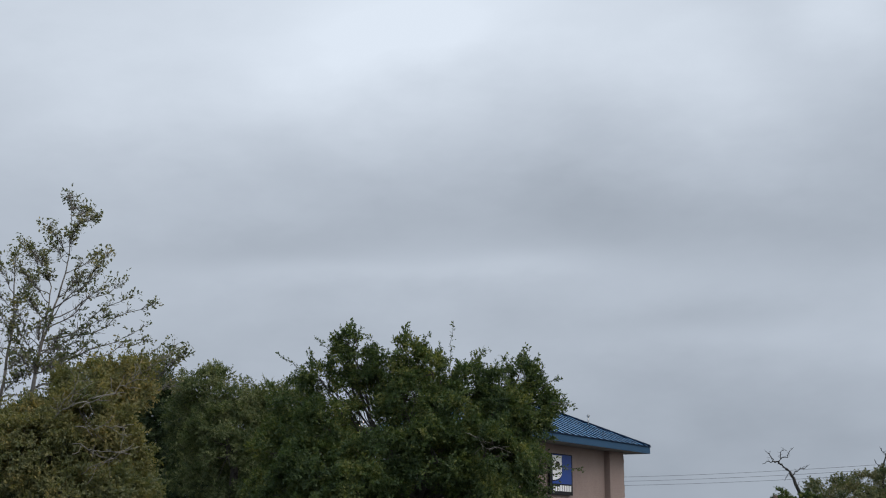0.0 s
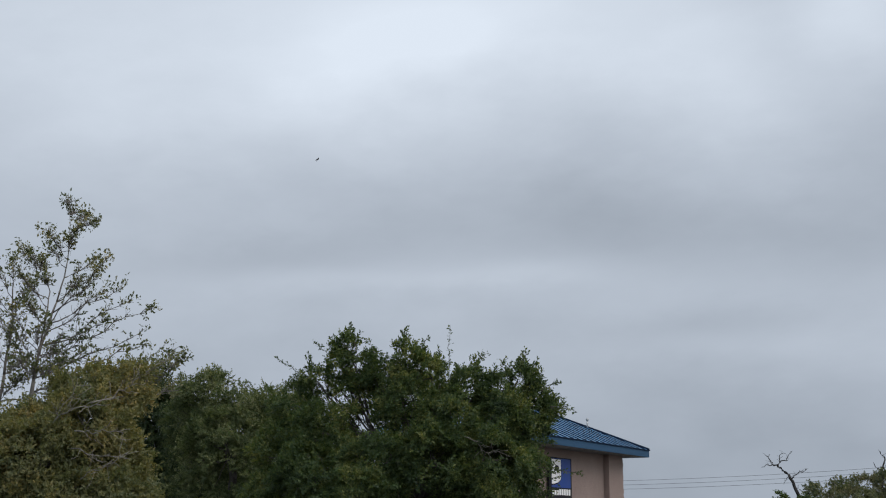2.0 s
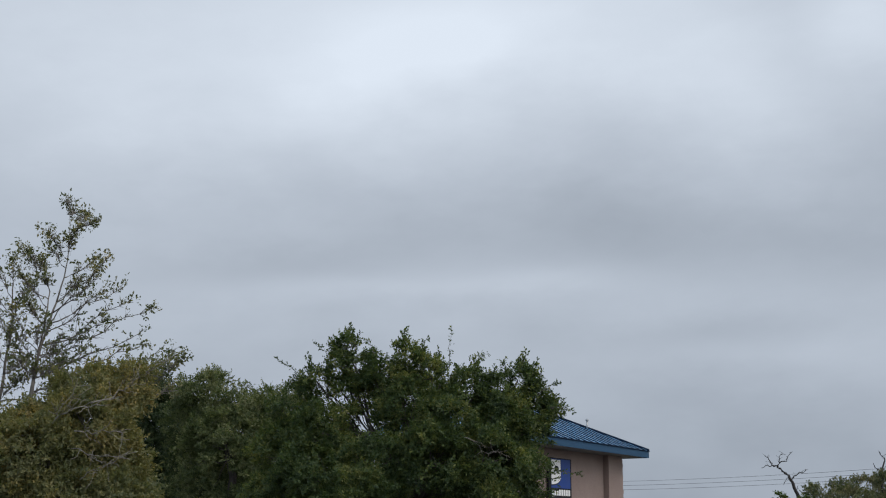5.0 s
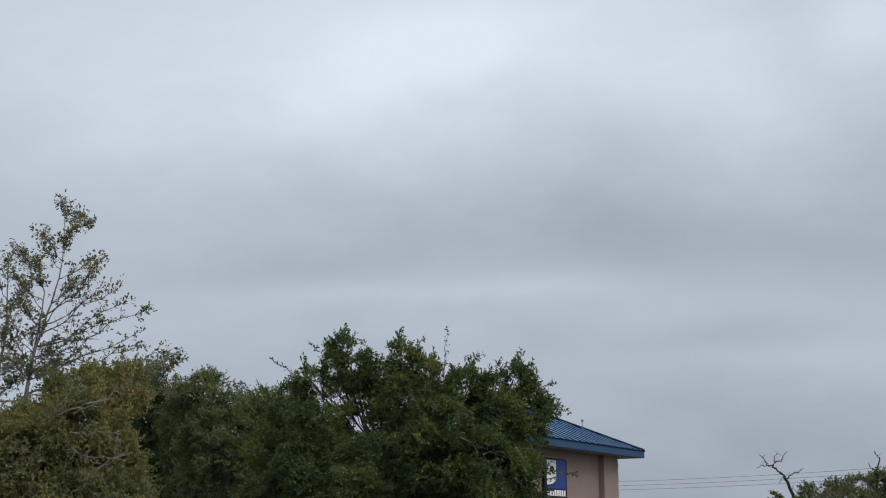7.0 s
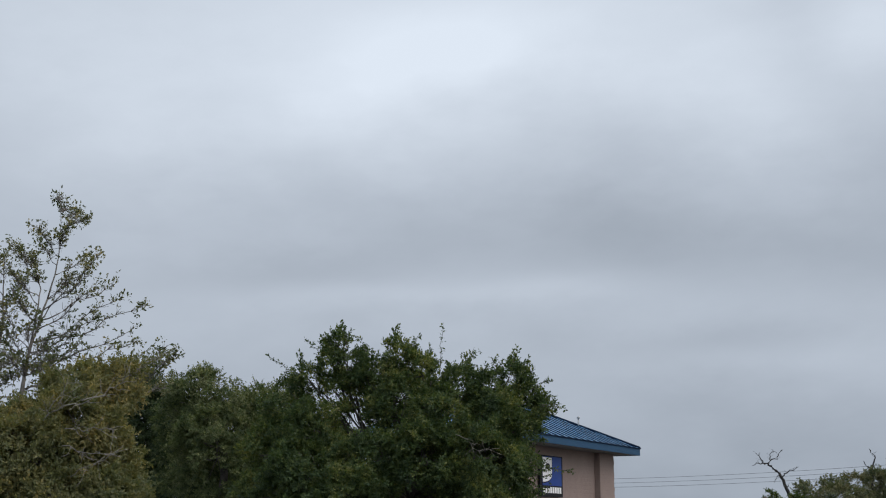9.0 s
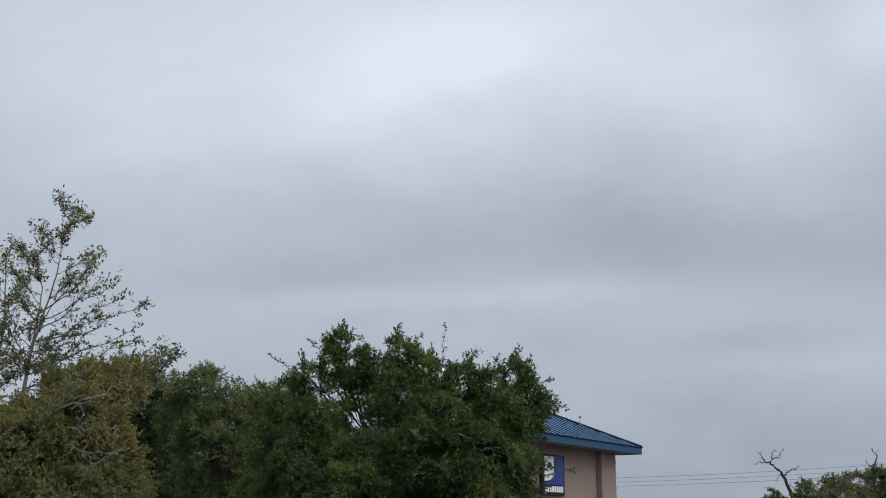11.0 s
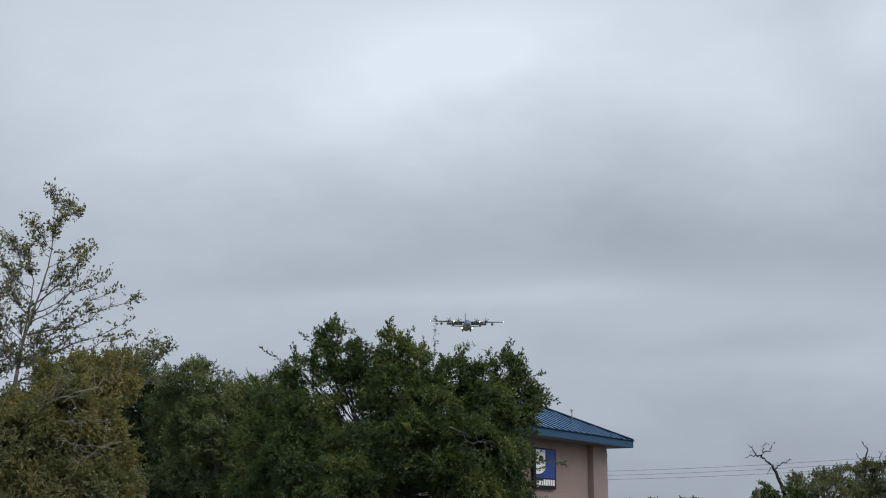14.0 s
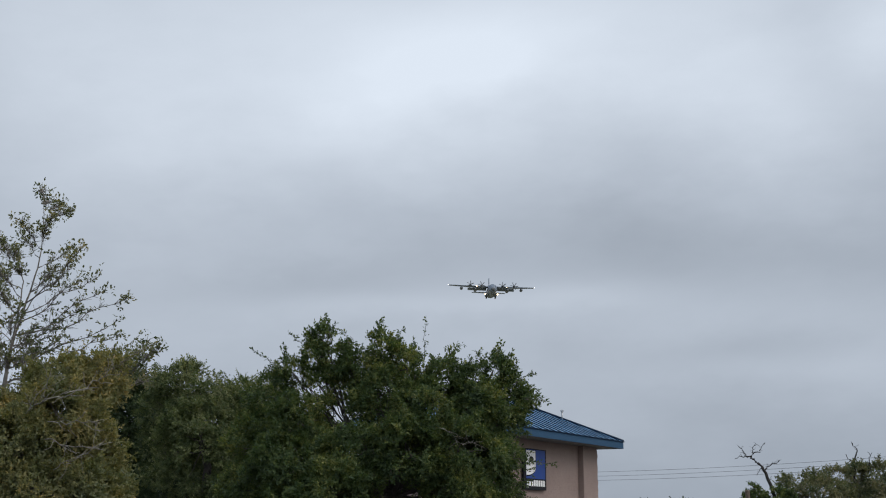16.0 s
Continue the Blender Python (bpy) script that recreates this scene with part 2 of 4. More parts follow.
def leaf_mesh(name, base, way, count, twig, size, width, mat, seed, droop=0.1, face=None):
    """Leaves along twigs: base and way are n x 3 arrays, face the side that a twig's leaves turn to the light;
    every leaf is a folded diamond of its own."""
    g = np.random.default_rng(seed)
    n = len(base) * count
    b = np.repeat(base, count, 0)
    d = np.repeat(way, count, 0)
    lens = np.repeat(g.uniform(0.5, 1.3, (len(base), 1)) * twig, count, 0)
    p = b + d * lens * g.uniform(0, 1, (n, 1)) + g.normal(0, 0.012, (n, 3))
    p[:, 2] -= droop * lens[:, 0] * g.uniform(0, 1, n)
    ld = d * 0.6 + g.normal(0, 0.6, (n, 3))
    ld /= np.linalg.norm(ld, axis=1, keepdims=True)
    if face is None:
        nr = g.normal(0, 0.75, (n, 3)) + np.array([0, 0, 0.45])
    else:
        nr = np.repeat(face, count, 0) + g.normal(0, 0.42, (n, 3))
    side = np.cross(ld, nr)
    side /= np.linalg.norm(side, axis=1, keepdims=True) + 1e-9
    up = np.cross(side, ld)
    s = size * g.uniform(0.6, 1.25, (n, 1))
    w = width * s * g.uniform(0.8, 1.2, (n, 1))
    v = np.empty((n, 4, 3))
    v[:, 0] = p
    v[:, 1] = p + ld * s * 0.5 + side * w * 0.5 + up * w * 0.18
    v[:, 2] = p + ld * s
    v[:, 3] = p + ld * s * 0.5 - side * w * 0.5 + up * w * 0.18
    i = np.arange(n)[:, None] * 4
    tri = np.concatenate([i + np.array([[0, 1, 2]]), i + np.array([[0, 2, 3]])], 1).reshape(-1, 3)
    me = bpy.data.meshes.new(name)
    me.vertices.add(n * 4)
    me.vertices.foreach_set("co", v.reshape(-1).astype(np.float32))
    me.loops.add(len(tri) * 3)
    me.loops.foreach_set("vertex_index", tri.reshape(-1).astype(np.int32))
    me.polygons.add(len(tri))
    me.polygons.foreach_set("loop_start", np.arange(0, len(tri) * 3, 3, dtype=np.int32))
    me.materials.append(mat)
    me.update(calc_edges=True)
    return me


def unit(v):
    return v / (np.linalg.norm(v, axis=-1, keepdims=True) + 1e-9)


def crown_pads(blobs, origin, pad, seed, cover=1.25, twigs=34, voids=(), sprays=0.3, reach=1.0):
    """Twig bases, ways and facings. The skin of every mass of the crown is laid with tilted pads of twigs, so that lit
    tops overhang dark hollows; pads on the upper side carry pointed sprays."""
    g = np.random.default_rng(seed)
    o = np.array(origin)
    masses = [(np.array(c) - o, np.array(r)) for c, r in blobs]
    bases, ways, faces = [], [], []

    def lay(b, w, f):
        bases.append(b)
        ways.append(unit(w))
        faces.append(np.broadcast_to(f, b.shape))

    for m, (c, r) in enumerate(masses):
        count = max(5, int(cover * 4 * float((r ** 2).mean()) / pad ** 2))
        for _ in range(count):
            u = unit(g.normal(0, 1, 3) + np.array([0, -0.15, 0.1]))
            q = c + u * r * (1 - 0.3 * g.random() ** 1.5)
            deep = any((((q - c2) / r2) ** 2).sum() < 0.5 for k, (c2, r2) in enumerate(masses) if k != m)
            if deep and g.random() < 0.65:
                continue
            s = pad * g.uniform(0.55, 1.3)
            axis = unit(u * 0.75 + np.array([0, 0, 0.6]) + g.normal(0, 0.15, 3))
            k = max(6, int(twigs * (s / pad) ** 2))
            off = unit(g.normal(0, 1, (k, 3))) * g.random((k, 1)) ** 0.5 * s
            off -= axis * (off @ axis)[:, None] * 0.56
            off -= axis * 0.3 * ((off ** 2).sum(1, keepdims=True) / s)
            lay(q + off * 0.85, off / s * 0.9 + u * 0.45 + np.array([0, 0, 0.25]) + g.normal(0, 0.35, (k, 3)), axis)
            if u[2] > 0.05 and g.random() < sprays:
                d = unit(u * np.array([0.7, 0.7, 0.4]) + np.array([0, 0, 0.8]) + g.normal(0, 0.35, 3))
                ln = reach * pad * g.uniform(0.6, 1.5)
                h = np.linspace(0, 1, 9)[:, None]
                lay(q + d * ln * h + g.normal(0, 1, (9, 3)) * 0.13 * pad * (1.1 - h), d + g.normal(0, 0.4, (9, 3)), axis)
    b, w, f = np.concatenate(bases), np.concatenate(ways), np.concatenate(faces)
    keep = np.ones(len(b), bool)
    for vc, vr in voids:
        keep &= (((b + o - np.array(vc)) / np.array(vr)) ** 2).sum(1) > g.uniform(0.65, 1.05, len(b))
    return b[keep], w[keep], f[keep]


def bushy_tree(name, base, fork, blobs, label, leaf_mat, bark, pad, count, twig, size, width, seed,
               trunk_r=0.16, cover=1.25, twigs=34, group="trees beside the car park", extra=(), twig_r=0.004, voids=(), sprays=0.3, reach=1.0):
    """A broad tree: trunk, a limb to every mass of the crown, and a crown of single leaves.
    extra: long bare shoots (from, to) with leaves along them. voids: oval gaps in the crown."""
    rng = random.Random(seed)
    tree = thing(name, base, label, "tree", group)
    o = Vector(base)
    tb = Tubes()
    f = Vector(fork) - o
    tb.limb((0, 0, -0.05), f, trunk_r, trunk_r * 0.7, rng, 0.05)
    bases, ways, faces = crown_pads(blobs, base, pad, seed, cover, twigs, voids, sprays, reach)
    for c, r in blobs:
        c, r = Vector(c) - o, Vector(r)
        lb = Tubes()
        path = lb.limb(f, c, trunk_r * min(0.42, 0.1 + 0.3 * r.x), 0.016, rng, 0.12)
        for _ in range(9):
            u = Vector([rng.gauss(0, 1) for _ in range(3)]).normalized()
            tip = c + Vector((u.x * r.x, u.y * r.y, u.z * r.z)) * rng.uniform(0.75, 1.02)
            lb.limb(path[rng.randint(4, 7)], tip, 0.016, twig_r, rng, 0.18, 5)
        solid("limb", lb.mesh("limb", bark), tree)
    solid("trunk", tb.mesh("trunk", bark), tree)
    solid("crown", leaf_mesh("crown", bases, ways, count, twig, size, width, leaf_mat, seed, face=faces), tree)
    for n, (a, b) in enumerate(extra):
        sh = Tubes()
        pts = sh.limb((0, 0, 0), Vector(b) - Vector(a), 0.008, 0.003, rng, 0.08, 8)
        shoot = solid("shoot", sh.mesh("shoot", bark), tree, "", Matrix.Translation(Vector(a) - o))
        xb, xw = [], []
        for i in range(2, len(pts)):
            for _ in range(2):
                xb.append(tuple(pts[i].lerp(pts[i - 1], rng.random())))
                xw.append(tuple(((pts[i] - pts[i - 1]).normalized() + Vector([rng.gauss(0, 0.5) for _ in range(3)])).normalized()))
        tagged(solid("shoot_leaf", leaf_mesh("shoot_leaf", np.array(xb), np.array(xw), 3, 0.09, size * 1.05, width, leaf_mat, seed + 5 + n), shoot), kind="stuff")
    return tree


# ---------------------------------------------------------------- sky and ground
def sky_clouds():
    """Overcast cloud deck: a far vault in front of the viewer that drifts slowly. Soft banks by bearing and height."""
    R, cols, rows_ = 4000.0, 48, 24
    verts, faces = [], []
    for j in range(rows_ + 1):
        el = radians(-4 + 64 * j / rows_)
        for i in range(cols + 1):
            az = radians(-70 + 140 * i / cols)
            verts.append((R * math.cos(el) * math.sin(az), R * math.cos(el) * math.cos(az), R * math.sin(el)))
    for j in range(rows_):
        for i in range(cols):
            a = j * (cols + 1) + i
            faces.append((a, a + 1, a + cols + 2, a + cols + 1))
    m, net, bsdf, out = material("cloud_deck")
    tc = net.n("TexCoord").outputs["Object"]
    sc = net.n("VectorMath")
    sc.operation = "NORMALIZE"
    net.link(tc, sc.inputs[0])
    sep = net.n("SeparateXYZ")
    net.link(sc.outputs[0], sep.inputs[0])
    x, y, z = sep.outputs
    az = net.math("MULTIPLY", net.math("ARCTAN2", x, y), 57.2958)
    el = net.math("MULTIPLY", net.math("ARCSINE", z), 57.2958)
    st = net.n("CombineXYZ")
    net.link(net.math("MULTIPLY", az, 0.05), st.inputs[0])
    net.link(net.math("MULTIPLY", el, 0.1), st.inputs[1])
    wob = net.noise(1.1, 4, 0.5, st.outputs[0])
    wob2 = net.noise(2.3, 5, 0.55, st.outputs[0])
    az2 = net.math("ADD", az, net.math("MULTIPLY_ADD", wob, 5.0, -2.5))
    el2 = net.math("ADD", el, net.math("MULTIPLY_ADD", wob2, 1.8, -0.9))
    tone = net.math("MULTIPLY_ADD", wob2, 0.15, 0.503 - 0.075)
    tone = net.math("ADD", tone, net.math("MULTIPLY_ADD", wob, 0.08, -0.04))
    # finer shreds that lean with the wind
    fine = net.n("CombineXYZ")
    net.link(net.math("MULTIPLY", net.math("ADD", az, el), 0.12), fine.inputs[0])
    net.link(net.math("MULTIPLY", net.math("MULTIPLY_ADD", az, -0.25, el), 0.3), fine.inputs[1])
    tone = net.math("ADD", tone, net.math("MULTIPLY_ADD", net.noise(1.6, 5, 0.6, fine.outputs[0]), 0.05, -0.025))
    # (bearing, height, half width, half height, lean, tone)
    for a, e, sa, se, lean, amp in (
        (-1.5, 21.0, 15.0, 5.3, 0.0, 0.16), (-16.0, 18.5, 7.0, 5.0, 0.0, 0.09), (-0.6, 20.0, 5.5, 2.3, 0.2, 0.12), (-6.5, 18.8, 6.5, 3.4, 0.1, 0.09), (10.0, 20.0, 8.0, 3.6, 0.0, 0.09),
        (12.8, 17.2, 3.4, 2.6, -0.3, 0.06), (15.4, 19.2, 2.0, 2.2, -0.4, -0.03), (18.5, 20.3, 3.0, 2.6, 0.0, 0.12), (4.5, 13.1, 9.0, 2.0, 0.1, -0.1), (9.0, 11.6, 5.0, 1.5, 0.0, -0.08), (17.5, 11.6, 6.0, 2.2, 0.05, -0.08),
        (-12.0, 12.6, 5.0, 2.4, 0.0, -0.03), (-8.0, 10.9, 6.0, 1.0, 0.06, -0.07), (-3.5, 9.9, 5.5, 0.6, 0.02, 0.06), (4.5, 10.2, 3.5, 0.6, 0.03, 0.06), (12.6, 8.0, 4.0, 0.7, 0.05, -0.04),
        (11.0, 6.9, 4.0, 0.6, 0.05, 0.03), (14.0, 4.5, 8.0, 2.0, 0.0, -0.04), (0.0, 7.6, 10.0, 1.2, 0.0, -0.03), (0.0, 1.0, 40.0, 4.5, 0.0, -0.14),
    ):
        da = net.math("SUBTRACT", az2, a)
        de = net.math("SUBTRACT", net.math("SUBTRACT", el2, e), net.math("MULTIPLY", da, lean))
        q = net.math("ADD", net.math("POWER", net.math("ABSOLUTE", net.math("DIVIDE", da, sa)), 2.0), net.math("POWER", net.math("ABSOLUTE", net.math("DIVIDE", de, se)), 2.0))
        tone = net.math("MULTIPLY_ADD", net.math("EXPONENT", net.math("MULTIPLY", q, -1.0)), amp, tone)
    col = net.ramp(tone, (0.2, (0.224, 0.261, 0.313)), (0.5, (0.463, 0.519, 0.6)), (0.8, (0.735, 0.81, 0.91)))
    em = net.n("Emission", Strength=1.0)
    net.link(col, em.inputs[0])
    net.link(em.outputs[0], out.inputs[0])
    ob = new("backdrop_clouds", mesh_from("backdrop_clouds", verts, faces, m, True))
    return tagged(ob, "grey overcast sky with soft lighter cloud banks", "sky", kind="structure")


CLOUDS = sky_clouds()


def ground():
    bm = bmesh.new()
    rings = [ring((0, 0, 0), r, r, 64, "z") for r in (8, 30, 120, 500, 1500, 3950)]
    rows = [[bm.verts.new(p) for p in rg] for rg in rings]
    bm.faces.new(rows[0])
    for a, b in zip(rows, rows[1:]):
        for i in range(64):
            bm.faces.new((a[i], b[i], b[(i + 1) % 64], a[(i + 1) % 64]))
    bmesh.ops.recalc_face_normals(bm, faces=bm.faces)
    ob = part("ground", bm, M_ASPHALT, None)
    tagged(ob, "dark asphalt car park ground sheet", "ground", kind="structure")


ground()


# ---------------------------------------------------------------- the store
def store():
    """Hip-roofed store of pink split-face block. Local x runs along the signed wall from its far roof corner, y outward."""
    along = Vector((-0.4707, -0.8823, 0))
    out = Vector((-along.y, along.x, 0))
    C = Vector((10.3, 75.0, 6.1))
    L, W, over, slope, fascia = 16.0, 9.0, 1.3, 0.45, 0.34
    eave = C.z
    b = thing("store_building", (C.x, C.y, 0), "store of pink split-face block with blue metal hip roof", "building")
    b.matrix_basis = Matrix(((along.x, out.x, 0, C.x), (along.y, out.y, 0, C.y), (0, 0, 1, 0), (0, 0, 0, 1)))
    soffit = eave - fascia
    # core walls, set behind the block faces
    bm = bmesh.new()
    box(bm, (over + 0.06, -W + over + 0.06, 0), (L - over - 0.06, -over - 0.06, soffit - 0.01))
    wall = part("wall", bm, M_MORTAR, b)
    # block courses on the signed wall and on the wall facing the viewer
    rng = random.Random(4)
    v, f = [], []

    def block(o, u, n, w, h):
        """One split face: a rough pillow standing proud."""
        k = len(v)
        g = 0.0015
        pr = rng.uniform(0.001, 0.004)
        for s, t, d in ((g, g, 0), (w - g, g, 0), (w - g, h - g, 0), (g, h - g, 0)):
            v.append(o + u * s + Vector((0, 0, t)) + n * d)
        for s, t in ((0.08, 0.1), (0.92, 0.12), (0.92, 0.9), (0.09, 0.88)):
            v.append(o + u * (w * (s + rng.uniform(-0.03, 0.03))) + Vector((0, 0, h * (t + rng.uniform(-0.03, 0.03)))) + n * (pr + rng.uniform(-0.001, 0.004)))
        for i in range(4):
            j = (i + 1) % 4
            f.append((k + i, k + j, k + 4 + j, k + 4 + i))
        f.append((k + 4, k + 5, k + 6, k + 7))

    def face(o, u, n, length, z0, z1, jag=0.0):
        rows = int((z1 - z0) / 0.2)
        for r in range(rows):
            x = -0.2 if r % 2 else 0.0
            while x < length - 0.01:
                a, e = max(x, 0), min(x + 0.4, length)
                if e - a > 0.02:
                    cut = rng.uniform(0, jag) if a == 0 else 0.0
                    block(o + u * (a + cut) + Vector((0, 0, z0 + r * 0.2)), u, n, e - a - cut, 0.2)
                x += 0.4

    ex, ey = Vector((1, 0, 0)), Vector((0, 1, 0))
    pil = 2.0
    face(Vector((over + pil, -over - 0.05, 0)), ex, ey, L - 2 * over - pil, 0.0, soffit)
    face(Vector((L - over - 0.05, -over, 0)), -ey, ex, W - 2 * over, 0.0, soffit)
    face(Vector((over + 0.05, -over, 0)), -ey, -ex, W - 2 * over, 0.0, soffit)
    face(Vector((over - 0.07, -over + 0.26, 0)), ex, ey, pil + 0.07, 0.0, soffit, 0.13)
    face(Vector((over, -over + 0.26, 0)), -ey, -ex, 0.3, 0.0, soffit)
    face(Vector((over + pil, -over + 0.26, 0)), -ey, ex, 0.3, 0.0, soffit)
    tagged(solid("block_facing", mesh_from("block_facing", v, f, M_BLOCK), b, "pink split-face concrete blocks"), kind="stuff")
    bm = bmesh.new()
    box(bm, (over + 0.03, -over - 0.04, 0), (over + pil - 0.03, -over + 0.25, soffit - 0.01))
    part("corner_pier", bm, M_MORTAR, b)
    # soffit and fascia
    bm = bmesh.new()
    box(bm, (0.05, -W + 0.05, soffit), (L - 0.05, -0.05, soffit + 0.04))
    part("soffit", bm, M_SOFFIT, b, "shaded painted soffit board")
    for lo, hi in (((0, -0.05, soffit - 0.03), (L, 0, eave)), ((0, -W, soffit - 0.03), (L, -W + 0.05, eave)),
                   ((0, -W + 0.05, soffit - 0.03), (0.05, -0.05, eave)), ((L - 0.05, -W + 0.05, soffit - 0.03), (L, -0.05, eave))):
        bm = bmesh.new()
        box(bm, lo, hi, 0.008)
        part("fascia", bm, M_FASCIA, b, "blue painted metal fascia")
    # drip edge
    for lo, hi in (((-0.05, -0.02, eave - 0.02), (L + 0.05, 0.05, eave + 0.035)), ((L - 0.02, -W, eave - 0.02), (L + 0.05, -0.03, eave + 0.035))):
        bm = bmesh.new()
        box(bm, lo, hi, 0.006)
        part("drip_edge", bm, M_SEAM, b)
    # standing seam panels, each cut by the hips
    pitch = 0.8

    def top(p, side):
        """Rise of a roof side above a point of the plan."""
        return Vector((p[0], p[1], eave + 0.03 + slope * side))

    def slope_side(place, length):
        n = round(length / pitch)
        w = length / n
        for i in range(n):
            a, c = i * w, (i + 1) * w
            ha, hc = min(a, length - a, W / 2), min(c, length - c, W / 2)
            cuts = [(a, 0), (c, 0), (c, hc)]
            for peak in (W / 2, length - W / 2):
                if a < peak < c:
                    cuts.append((peak, W / 2))
            if ha > 0.01:
                cuts.append((a, ha))
            pv = [top(place(s, d), d) for s, d in cuts]
            k = len(pv)
            vs = pv + [p - Vector((0, 0, 0.02)) for p in pv]
            fs = [tuple(range(k)), tuple(range(2 * k - 1, k - 1, -1))] + [(j, j + k, (j + 1) % k + k, (j + 1) % k) for j in range(k)]
            solid("roof_panel", mesh_from("roof_panel", vs, fs, M_ROOF), b)
            if ha > 0.1:
                tb = []
                for s in (a - 0.035, a + 0.035):
                    for d, h in ((-0.05, 0.0), (-0.05, 0.045), (ha, 0.045), (ha, 0.0)):
                        tb.append(top(place(s, d), d) + Vector((0, 0, h)))
                fs = [(0, 1, 2, 3), (7, 6, 5, 4), (0, 4, 5, 1), (1, 5, 6, 2), (2, 6, 7, 3), (3, 7, 4, 0)]
                solid("roof_seam", mesh_from("roof_seam", tb, fs, M_SEAM), b)

    slope_side(lambda s, d: (s, -d), L)
    slope_side(lambda s, d: (L - s, -W + d), L)
    slope_side(lambda s, d: (L - d, -s), W)
    slope_side(lambda s, d: (d, -W + s), W)
    # hip and ridge caps
    h = W / 2
    peaks = [top((h, -h), h), top((L - h, -h), h)]
    for a, c in ((top((0, 0), 0), peaks[0]), (top((0, -W), 0), peaks[0]), (top((L, 0), 0), peaks[1]), (top((L, -W), 0), peaks[1]), (peaks[0], peaks[1])):
        tb = Tubes()
        tb.add([a + Vector((0, 0, 0.03)), c + Vector((0, 0, 0.03))], 0.06, 0.06, 6)
        solid("ridge_cap", tb.mesh("ridge_cap", M_SEAM), b)
    # vent pipe through the roof
    vx, vy = (2.6, -2.5)
    rise = eave + slope * min(-vy, vx)
    bm = bmesh.new()
    loft(bm, [ring((vx, vy, z), r, r, 12, "z") for z, r in ((rise - 0.1, 0.04), (rise + 0.42, 0.04))])
    vent = part("vent_pipe", bm, M_STEEL, b, "thin galvanised vent pipe with a cap", True)
    bm = bmesh.new()
    loft(bm, [ring((vx, vy, rise + z), r, r, 12, "z") for z, r in ((0.42, 0.045), (0.44, 0.085), (0.5, 0.085), (0.55, 0.03))])
    part("cap", bm, M_STEEL, vent)
    return b, along, out, C, over, L, W, soffit


STORE = store()


def store_signs():
    b, along, out, C, over, L, W, soffit = STORE
    base = b.matrix_basis
    face = -over + 0.012
    s0, s1, z0, z1 = (7.88, 10.59, 3.33, 5.31)
    sign = tagged(new("store_sign"), "blue and black sign with a white emblem panel, on block wall", "sign")
    # local x runs from the far end of the wall, so the reading direction is reversed
    sign.matrix_basis = base @ Matrix.Translation((s1, face, z0)) @ Matrix.Diagonal((-1, -1, 1, 1))
    w, h = s1 - s0, z1 - z0
    bm = bmesh.new()
    box(bm, (0, -0.1, 0), (w, 0, h), 0.01)
    part("cabinet", bm, M_SIGN_BLACK, sign, "black sign cabinet")
    bm = bmesh.new()
    box(bm, (w * 0.1, -0.112, h * 0.27), (w * 0.94, -0.101, h * 0.975))
    part("panel", bm, M_SIGN_BLUE, sign, "blue sign face")
    # emblem: white field with a rounded foot
    bm = bmesh.new()
    x0, x1, zt, zb = w * 0.1, w * 0.5, h * 0.95, h * 0.42
    pts = [(x0, zt), (x1, zt)] + [(x0 + (x1 - x0) * math.cos(a), zb + 0.2 * (zt - zb) - (zt - zb) * 0.33 * math.sin(a)) for a in [math.pi / 2 * i / 10 for i in range(11)]]
    loft(bm, [[(x, y, z) for x, z in pts] for y in (-0.118, -0.124)])
    part("emblem", bm, M_SIGN_WHITE, sign, "white emblem field")
    bm = bmesh.new()
    rim = [(x0, zt + 0.02), (x1 + 0.05, zt + 0.02)] + [(x0 + (x1 + 0.05 - x0) * math.cos(a), zb + 0.2 * (zt - zb) - ((zt - zb) * 0.33 + 0.06) * math.sin(a)) for a in [math.pi / 2 * i / 10 for i in range(11)]]
    loft(bm, [[(x, y, z) for x, z in rim] for y in (-0.1125, -0.117)])
    part("emblem_rim", bm, M_SIGN_BLACK, sign, "black rim of the emblem")
    for cx, cz, rx, rz, matt in ((0.32, 0.74, 0.075, 0.068, M_SIGN_BLACK),):
        bm = bmesh.new()
        loft(bm, [ring((cx * w, y, cz * h), rx * w * 1.3, rz * h, 20, "y") for y in (-0.125, -0.131)])
        part("emblem_dot", bm, matt, sign)
    # lettering as plain bars
    for i in range(8):
        bm = bmesh.new()
        u = 0.12 + i * 0.103
        box(bm, (u * w, -0.113, h * (0.09 if i else 0.05)), ((u + 0.075) * w, -0.102, h * (0.2 if i < 3 else 0.235)))
        part("lettering_bar", bm, M_SIGN_WHITE, sign)
    # raised white letters lower on the wall
    s0, s1, zt = (3.48, 8.74, 2.78)
    word = tagged(new("wall_letters"), "white raised capital letters on pink block wall", "sign")
    word.matrix_basis = base @ Matrix.Translation((s1, face, zt - 0.62)) @ Matrix.Diagonal((-1, -1, 1, 1))
    step = (s1 - s0) / 5
    for i, ch in enumerate("STORE"):
        cu = bpy.data.curves.new("letter", "FONT")
        cu.body, cu.size, cu.extrude, cu.bevel_depth = ch, 0.86, 0.05, 0.004
        cu.offset = 0.035
        cu.align_x = "CENTER"
        ob = solid("letter", cu, word, "", Matrix.Translation(((i + 0.5) * step, -0.06, 0)) @ pose(0, 0, 0, 90) @ Matrix.Diagonal((step / 0.74, 1, 1, 1)))
        cu.materials.append(M_SIGN_WHITE)


store_signs()

